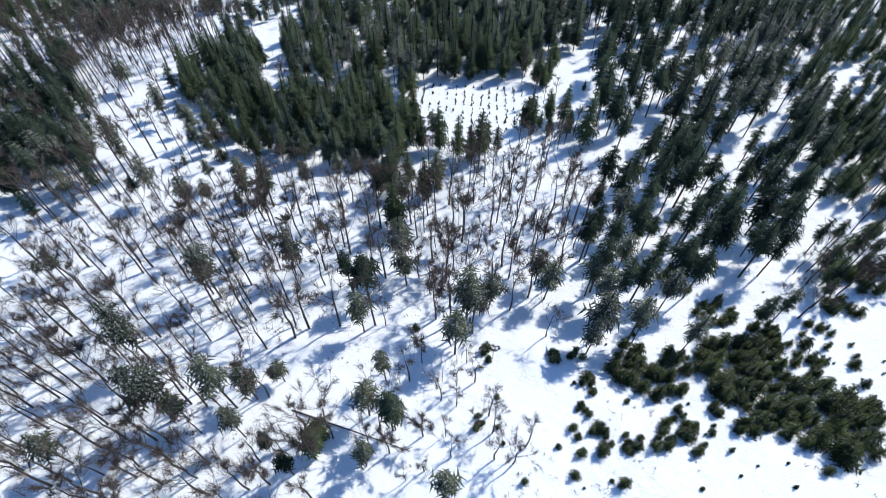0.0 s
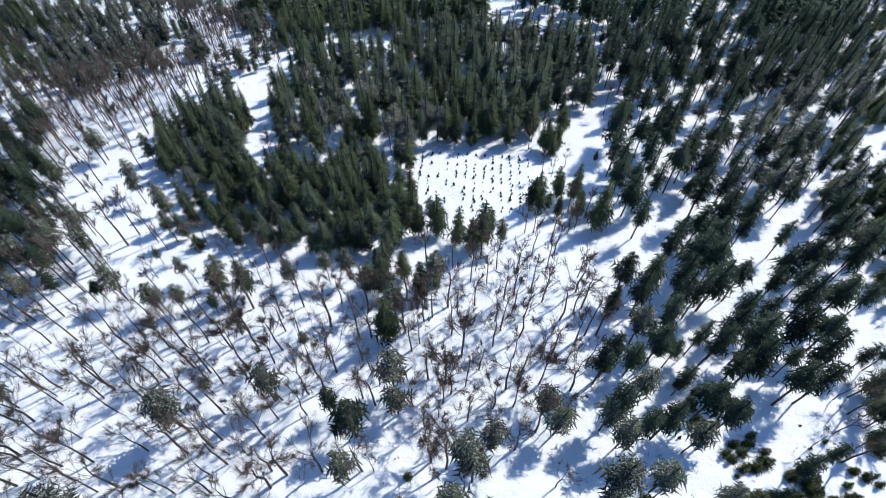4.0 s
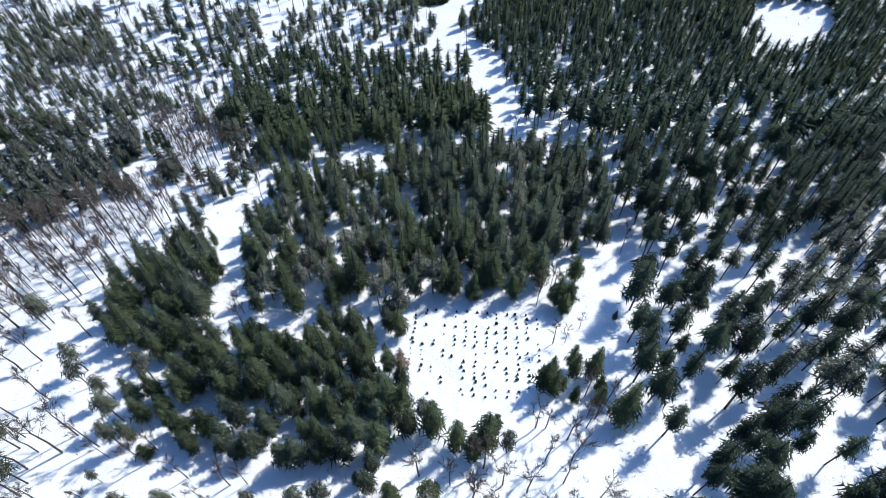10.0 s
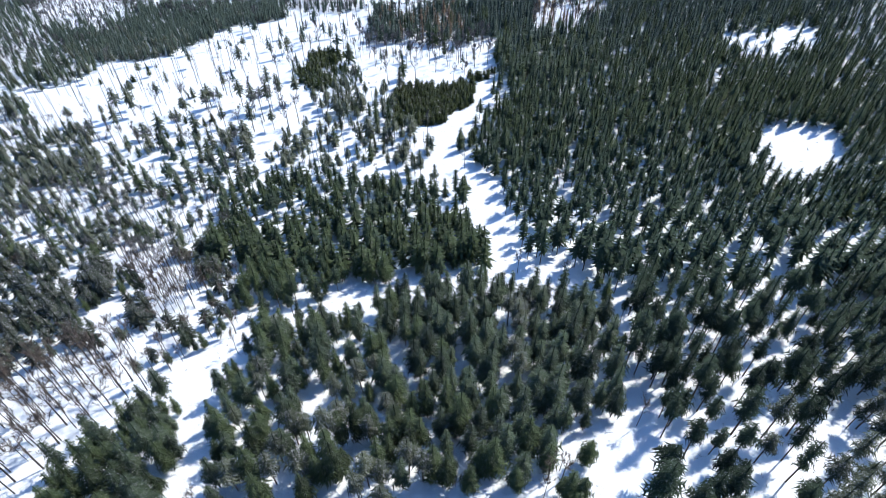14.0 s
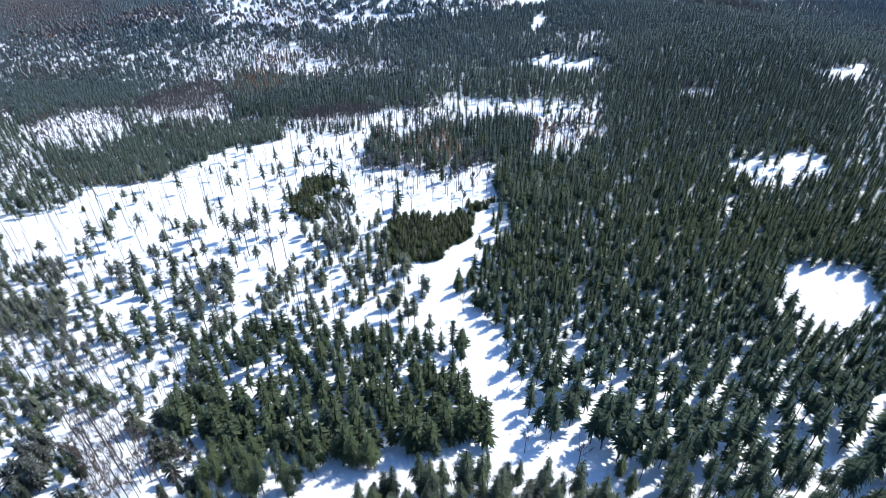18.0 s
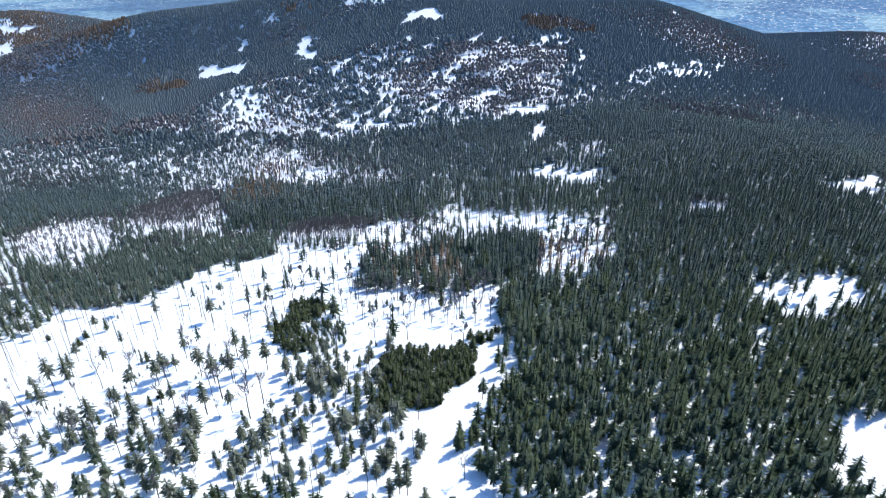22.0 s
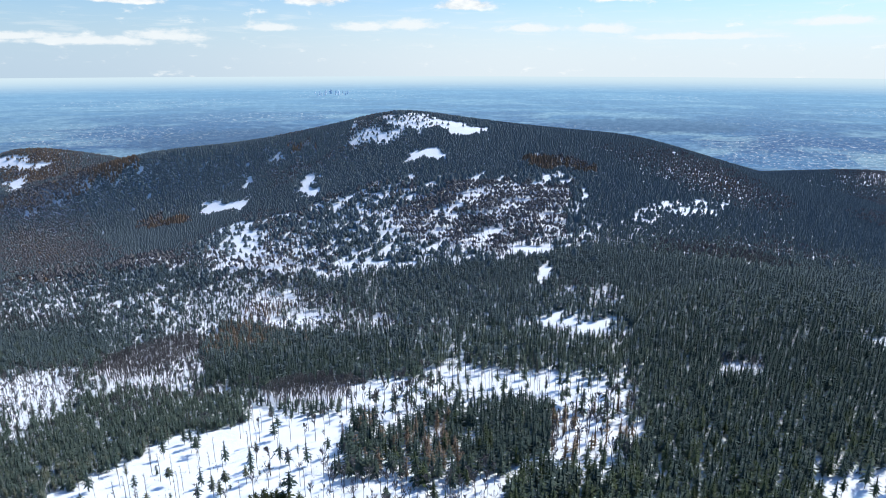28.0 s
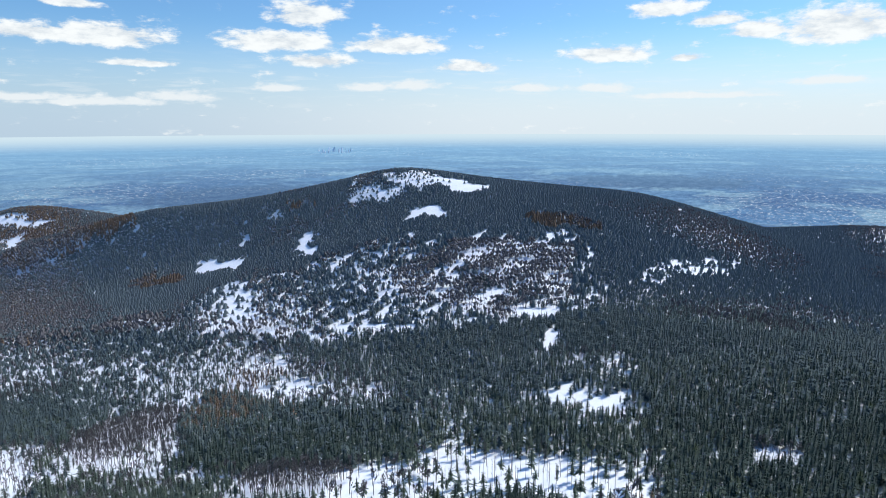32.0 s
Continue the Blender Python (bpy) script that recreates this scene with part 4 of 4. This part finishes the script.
for k, (poly, gap, heights, thin, mix) in enumerate(STANDS):
    if not gap or not mix:
        continue
    px_, py_ = np.array(poly, float).T
    x0, x1, y0, y1 = max(px_.min(), -1960), min(px_.max(), 1900), max(py_.min(), 12), min(py_.max(), 2480)
    nx, ny = int((x1 - x0) / gap) + 1, int((y1 - y0) / gap) + 1
    X, Y = np.meshgrid(x0 + np.arange(nx) * gap, y0 + np.arange(ny) * gap)
    X = (X + (np.arange(ny) % 2)[:, None] * gap / 2).ravel() + rng.uniform(-0.42, 0.42, nx * ny) * gap
    Y = Y.ravel() + rng.uniform(-0.42, 0.42, nx * ny) * gap
    keep = np.abs(X + 0.07 * Y) < np.minimum(0.80 * Y + 95 - 0.1 * np.clip(Y - 100, 0, 900), 0.75 * (Y - 100) + 150)
    X, Y = X[keep], Y[keep]
    keep = claimed(X, Y) == k
    X, Y = X[keep], Y[keep]
    kinds = list(mix)
    share = np.cumsum([mix[q] for q in kinds]) / sum(mix.values())
    size = 1 + np.mean(Y) / 700 if len(Y) else 1.0
    patchy = 0.5 + 0.5 * np.sin(X / 37 / size + 1.9 * np.sin(Y / 71 / size)) * np.sin(Y / 47 / size + 1.4 * np.sin(X / 59 / size))      # kinds keep together in patches
    which = 0.38 * rng.uniform(0, 1, len(X)) + 0.62 * patchy
    which = np.searchsorted(share, (np.argsort(np.argsort(which)) + 0.5) / max(len(X), 1) * 0.9999)
    H = rng.uniform(*heights, len(X)) * np.where(rng.uniform(0, 1, len(X)) < 0.15, 0.75, 1.0)
    H = H * np.where((Y < 620) & (Y > 280) & ~np.isin(which, [i for i, q in enumerate(kinds) if q in ("beech", "pole", "young")]), 0.80, 1.0)
    H = H * np.where((Y >= 620) & ~np.isin(which, [i for i, q in enumerate(kinds) if q in ("beech", "pole", "young")]), 0.82, 1.0)
    fuzz = np.where(Y > 400, rng.normal(0, 0.1, len(X)) * Y, 0.0)
    # natural gaps
    spots = field(X, Y * 1.6, 14) + 0.7 * field(X, Y * 1.6, 45, 4.0) if k % 2 or len(X) == 0 else field(X, Y * 1.6, 22, 2.0) + 0.7 * field(X, Y * 1.6, 60, 1.0)
    if mix.get("beech", 0) > 0.85 and len(Y) and np.mean(Y) > 1100:      # bare wood in strips along the slope
        spots = field(X * 0.35 + 0.2 * Y, Y * 2.2, 30) + 0.5 * field(X * 0.5, Y * 2.2, 80, 3.0)
    if thin > 0.35 and np.mean(Y) > 600 and np.mean(Y) < 1100:      # rows of conifers with snow between
        spots = field(X * 0.4, Y * 1.3, 28) + 0.8 * field(X * 0.6, Y * 1.4, 75, 3.0)
    keep = spots <= (np.quantile(spots, 1 - thin) if len(X) else 0)
    keep |= rng.uniform(0, 1, len(X)) < 0.12
    for i, kind in enumerate(kinds):
        here = (which == i) & keep
        for band, lo, hi in (("NEAR", -999, NEAR), ("LIGHT", NEAR, MIDDLE), ("LIGHTER", MIDDLE, DISTANT), ("LIGHTEST", DISTANT, REMOTE), ("FAR", REMOTE, 9e9)):
            w = here & (Y + fuzz >= lo) & (Y + fuzz < hi)
            far_lists.setdefault((kind, band), []).append((X[w], Y[w], H[w]))


def lone_tree(kind, x, y, h):
    far_lists.setdefault((kind, "NEAR" if y < NEAR else "LIGHT" if y < MIDDLE else "LIGHTER"), []).append(tuple(np.array([v], float) for v in (x, y, h)))


def clump(x, y, r, h):
    for _ in range(int(2 + r * r * 0.5)):
        a, q = rng.uniform(0, 6.283), r * math.sqrt(rng.uniform(0, 1))
        lone_tree("young", x + q * math.cos(a), y + q * math.sin(a) * 0.9, h * rng.uniform(0.7, 1.1))


# ---- trees that stand out on their own ----
for x, y, h in [(-54.9, 66.3, 22.0), (-20.2, 58.0, 19.0), (-0.1, 53.3, 21.0), (2.0, 60.1, 26.0), (-13.8, 78.6, 21.0), (-52.3, 74.8, 11.0), (-39.1, 74.2, 19.0), (-35.4, 88.7, 9.0), (-43.0, 107.1, 12.0), (-60.7, 108.0, 14.0), (-29.2, 110.6, 15.0), (-82.8, 99.7, 18.0), (-72.7, 96.5, 15.0), (-67.3, 98.2, 13.0), (-70.2, 107.3, 12.0), (-79.0, 112.5, 9.0), (29.9, 71.8, 18.0), (29.9, 58.8, 21.0), (37.8, 59.3, 19.0), (27.9, 54.8, 16.0), (-96.3, 68.9, 10.0), (-35.9, 44.3, 7.0), (-13.9, 45.7, 15.0), (-62.6, 47.2, 26.0), (-42.0, 37.7, 23.0), (-38.6, 39.8, 16.0), (-52.9, 34.5, 26.0), (-50.2, 34.6, 14.0), (-38.5, 31.7, 16.0), (-34.3, 44.2, 10.0), (-92.3, 69.1, 13.0), (-16.0, 37.4, 16.0), (-10.7, 34.7, 17.0), (-32.9, 28.9, 9.0)]:
    lone_tree('frost', x, y, h)
for x, y, h in [(-20.3, 67.1, 20.0), (-25.7, 72.1, 15.0), (-59.3, 97.2, 10.0), (37.2, 85.8, 18.0), (45.4, 91.3, 9.0), (-86.9, 98.8, 11.0), (-32.2, 29.1, 12.0), (-27.8, 25.0, 13.0), (-11.2, 34.6, 19.0)]:
    lone_tree('tall', x, y, h)
for x, y, h in [(-16.8, 92.4, 21.0), (-19.6, 105.9, 19.0), (-13.0, 128.8, 16.0), (-7.4, 129.2, 18.0), (-1.7, 125.7, 18.0), (4.7, 126.2, 20.0), (1.8, 123.6, 16.0), (6.6, 129.7, 14.0), (-10.1, 106.1, 17.0), (-7.1, 113.0, 13.0), (-15.2, 112.4, 14.0), (36.4, 104.2, 14.0), (37.1, 135.0, 23.0), (32.1, 148.0, 17.0), (27.1, 150.5, 13.0), (21.3, 141.6, 16.0), (25.4, 172.6, 16.0), (31.4, 184.1, 14.0), (-24.6, 29.9, 13.0)]:
    lone_tree('full', x, y, h)
for x, y, h in [(-16.6, 145.9, 14.0)]:
    lone_tree('rust', x, y, h)
for x, y, h in [(-24.8, 33.3, 7.2), (-71.8, 119.4, 6.4), (-6.7, 110.1, 5.4)]:
    lone_tree('young', x, y, h)
for x, y, h in [(27.1, 48.2, 4.1), (25.1, 41.8, 2.8), (20.6, 54.2, 3.3), (25.7, 55.2, 3.3), (8.7, 42.9, 2.0), (4.8, 38.3, 2.4), (8.6, 36.2, 2.0), (9.6, 32.9, 1.6), (34.5, 43.4, 2.0), (44.3, 42.2, 3.6), (22.3, 27.5, 3.2), (13.2, 25.8, 2.8), (30.8, 26.3, 4.7), (63.6, 37.0, 2.4), (76.5, 56.6, 4.2), (81.0, 59.7, 3.3), (76.8, 62.8, 3.4), (68.5, 30.7, 3.2), (52.1, 33.9, 2.4), (51.0, 42.6, 3.2), (61.6, 40.7, 3.6), (43.8, 36.8, 4.0), (29.8, 33.9, 2.8), (19.9, 32.9, 2.0), (33.5, 33.7, 2.0), (6.5, 54.6, 4.2), (-9.0, 59.2, 3.3), (49.5, 37.3, 2.4), (84.8, 55.1, 3.3), (84.7, 50.3, 3.3)]:
    lone_tree('young', x, y, h)
for x, y, h in [(-157.0, 436.5, 20.3), (-140.9, 419.2, 19.2), (-122.6, 414.3, 21.2), (-130.3, 439.7, 20.1), (-118.5, 425.2, 19.0), (-108.5, 425.0, 21.1), (-131.3, 413.1, 20.2), (-123.9, 387.3, 20.3), (-151.8, 378.1, 18.4), (-160.6, 419.5, 17.2), (-100.0, 506.3, 17.7), (-118.8, 545.3, 15.6), (-164.1, 485.0, 18.0), (-146.5, 500.3, 14.8), (-188.2, 574.5, 15.9), (-210.5, 406.0, 21.8), (-205.3, 410.5, 21.8), (-169.3, 374.2, 21.7), (-201.9, 387.3, 19.7), (-139.3, 365.1, 17.2), (-229.9, 471.2, 13.1), (-56.2, 370.0, 18.9), (-43.1, 373.5, 18.9), (-71.0, 391.1, 18.9)]:
    lone_tree('frost', x, y, h)
for x, y, h in [(-178.3, 435.2, 7.5), (-168.0, 398.5, 6.5), (-232.0, 464.2, 6.5), (-43.2, 440.0, 5.2), (-46.6, 442.9, 5.2), (-155.4, 395.2, 6.5), (-153.4, 401.4, 5.4), (-253.8, 461.5, 5.5), (-230.1, 454.3, 6.5)]:
    lone_tree('young', x, y, h)
for x, y, h in [(-48.0, 456.2, 18.6), (-88.6, 487.4, 17.6), (-224.7, 472.9, 10.8), (-24.1, 495.8, 17.3)]:
    lone_tree('full', x, y, h)
for x, y, h in [(-130.3, 497.1, 12.6), (-111.3, 403.3, 10.6)]:
    lone_tree('beech', x, y, h)
# clumps of young spruce at the lower edge of the wood: place, radius, height
for x, y, r, h in [(40.5, 51.4, 7.9, 5.5), (60.2, 51.7, 9.6, 6.2), (56.0, 41.7, 5.0, 4.3), (73.3, 41.2, 9.7, 6.3), (81.1, 45.5, 3.7, 3.7), (25.9, 34.2, 4.1, 3.9), (34.7, 34.3, 3.0, 3.5), (42.3, 35.1, 4.7, 4.2), (44.4, 40.6, 2.0, 3.0), (51.0, 41.4, 1.6, 2.9), (61.8, 39.4, 2.9, 3.4), (75.7, 54.4, 4.2, 4.0), (81.2, 65.1, 3.0, 3.4), (27.3, 46.7, 2.2, 3.1), (25.7, 40.7, 1.5, 2.8), (59.0, 68.8, 4.7, 4.2), (51.1, 81.3, 4.4, 4.0), (52.2, 73.3, 2.8, 3.4), (89.1, 70.7, 4.6, 4.2), (98.1, 81.4, 6.6, 5.0), (20.9, 52.8, 1.6, 2.9), (25.6, 53.6, 1.5, 2.8), (6.6, 52.4, 1.6, 2.9), (4.8, 36.9, 1.5, 2.8), (72.5, 59.7, 4.2, 4.0), (69.1, 63.3, 3.3, 3.6)]:
    clump(x, y, r, h)

for _ in range(110):
    x, y = rng.uniform(5, 105), rng.uniform(20, 85)
    if inside([(15.7, 23.7), (75.5, 25.3), (108.1, 86.4), (42.7, 72.9), (22.2, 50.8)], np.array([x]), np.array([y]))[0]:
        lone_tree("young", x, y, rng.uniform(0.9, 2.4))
for _ in range(34):
    x, y, big = rng.uniform(-230, -50), rng.uniform(345, 540), rng.uniform(2.0, 5.5)
    for _ in range(int(rng.integers(1, 5))):
        lone_tree("pine", x + rng.normal(0, 3), y + rng.normal(0, 3), big * rng.uniform(0.7, 1.2))
FOREST = {"tall": ("spruce_forest", "tall dark spruces of the forest beyond the clearing", "forest"), "full": ("spruce_wood", "dense dark green spruce wood on the snowy slope", "forest"),
          "blue": ("mixed_wood", "blue-green conifers dusted with snow", "forest"), "frost": ("pine_wood", "thin frosted conifers with bare stems over snow", "forest"),
          "young": ("thicket", "young green spruce thicket in the snow", "thicket"), "pine": ("pine_grove", "grey-green pines with blunt crowns in the snow", "forest"), "pole": ("pole_wood", "slender leafless stems over snow", "forest"), "rust": ("withered_wood", "rust-brown larches and withered spruces", "forest"), "beech": ("bare_wood", "leafless brown wood over snow", "forest")}
for (kind, band), lists in far_lists.items():
    xs, ys, hs = (np.concatenate(c) for c in zip(*lists))
    name, label, category = FOREST[kind]
    if band == "NEAR" and kind in KINDS:
        first = np.argsort(ys + 0.3 * np.abs(xs))
        for k in first[:300]:
            plant(kind, float(xs[k]), float(ys[k]), float(hs[k]), rng.uniform(0.9, 1.3))
        xs, ys, hs = xs[first[300:]], ys[first[300:]], hs[first[300:]]
    # farther bands take the needles and twigs that have haze in their colour
    wood(name, label, category, kind, {"NEAR": LIGHT | DETAILED | {"beech": LIGHT["beech"]}, "LIGHT": LIGHT, "LIGHTER": LIGHTER, "LIGHTEST": LIGHTEST, "FAR": FAR}[band][kind], xs, ys, hs, {"FAR": NEEDLES_HAZE_FAR, "LIGHTEST": NEEDLES_HAZE_HALF, "LIGHTER": NEEDLES_HAZE_FAINT}.get(band) if kind in ("tall", "full", "blue", "frost", "pine") else TWIGS_FAR if band != "NEAR" and kind == "beech" else None)

# ---- the planted clearing ----
for col in range(13):
    for row in range(17):
        x, y = -15.2 + col * 2.85 + row * 0.03 + rng.normal(0, 0.22), 140.0 + row * 1.75 + rng.normal(0, 0.22)
        thin = 0.55 if 2 <= col <= 4 else 0.2
        if rng.uniform() < thin or (col > 11 and row < 2) or (col < 2 and row < 4):
            continue
        z, h = float(ground_z(x, y) + rough_z(x, y)), rng.uniform(0.8, 1.6)
        m = Matrix.LocRotScale((x, y, z - 0.05), Euler((0, 0, rng.uniform(0, 6.28))), (h, h, h))
        pick = int(rng.integers(len(SAPLINGS)))
        ob = tagged(new("sapling", SAPLINGS[pick]), "small planted conifer in a row in the snow", "sapling", "saplings planted in rows")
        ob.matrix_world = m

# ---- fallen trunks ----
for (ax, ay), (bx, by) in FALLEN:
    n = 7
    pts = []
    for k in range(n):
        f = k / (n - 1)
        x, y = ax + (bx - ax) * f, ay + (by - ay) * f
        pts.append((x, y, float(ground_z(x, y) + rough_z(x, y)) + 0.3 + 0.25 * math.sin(f * 3.1)))
    root = tagged(new("fallen_tree"), "fallen grey trunk with broken stubs lying in the snow", "fallen tree", "fallen trunks")
    v, f = tube(pts, np.linspace(0.21, 0.08, n), 7)
    new("trunk", mesh_of("fallen_trunk", v, f, [BARK_GREY], smooth=True)).parent = root
    for k in range(9):
        p = np.array(pts[rng.integers(2, n)]) + rng.normal(0, 0.4, 3) * (1, 1, 0)
        d = rng.normal(0, 1, 3) * (1, 1, 0.5) + (0, 0, 0.4)
        v, f = tube([p, p + d * rng.uniform(0.5, 1.3)], [0.06, 0.02], 4)
        new("stub", mesh_of("stub", v, f, [BARK_GREY])).parent = root

# ---- brush, twigs and dry stalks poking through the snow ----
pieces = []
for k in range(9000):
    y = 20 + 250 * rng.uniform() ** 1.2 if k < 6000 else rng.uniform(270, 560)
    big = 1.0 if k < 6000 else 1.7
    x = rng.uniform(-1, 1) * (0.75 * y + 80)
    if math.sin(x / 11 + math.sin(y / 7)) * math.sin(y / 13 + 0.8 * math.sin(x / 9)) < -0.1 or (-20 < x < 22 and 138 < y < 178):
        continue
    z = float(ground_z(x, y) + rough_z(x, y)) - 0.05
    for _ in range(5):
        d = (rng.normal(0, 0.4, 3) * (1, 1, 0) + (0, 0, rng.uniform(0.3, 0.9))) * big
        s = rng.normal(0, 0.05, 3) * (big, big, 0)
        o = rng.normal(0, 0.25, 3) * (1, 1, 0) + (x, y, z)
        pieces.append((np.array([o - s, o + s, o + d]), np.array([(0, 1, 2)])))
v, f = join(pieces)
tagged(new("brush", mesh_of("brush", v, f, [DRY])), "dry stalks and twigs poking through the snow", "brush", kind="stuff")

# ---- towers of the far city ----
facade, ft, fb = material("hazy_facade", 0.6)
fwhere = ft.nodes.new("ShaderNodeNewGeometry").outputs["Position"]
# pale blue-grey: the distance haze is put into the facade colour
ft.links.new(blend(ft, noise_tex(ft, fwhere, 0.05, 3.0), (0.60, 0.70, 0.80), (0.70, 0.78, 0.86)), fb.inputs["Base Color"])
for k in range(15):
    a = radians(-15.4 + 2.9 * k / 14 + rng.uniform(-0.12, 0.12))
    r, w, h = 4380 + rng.uniform(-25, 25), rng.uniform(5, 9), rng.uniform(16, 34) * (1.35 if k in (4, 9, 10, 13) else 1.0)
    x, y = r * math.sin(a), 215 + r * math.cos(a)
    base = -500 + 580 * (math.hypot(x, y - 150) - 2500) / 2400 - 4
    bm = bmesh.new()
    for part_h, part_w, z0 in ((h * 0.8, w, 0.0), (h * 0.2, w * 0.7, h * 0.8)):
        made = bmesh.ops.create_cube(bm, size=1.0)["verts"]
        bmesh.ops.scale(bm, vec=(part_w, part_w, part_h), verts=made)
        bmesh.ops.translate(bm, vec=(0, 0, z0 + part_h / 2), verts=made)
    me = bpy.data.meshes.new("tower")
    bm.to_mesh(me)
    bm.free()
    me.materials.append(facade)
    ob = tagged(new("skyscraper", me), "hazy blue-grey tower of the distant city", "skyscraper", "towers of the far city")
    ob.matrix_world = pose(x, y, base, 0, 0, rng.uniform(0, 90))
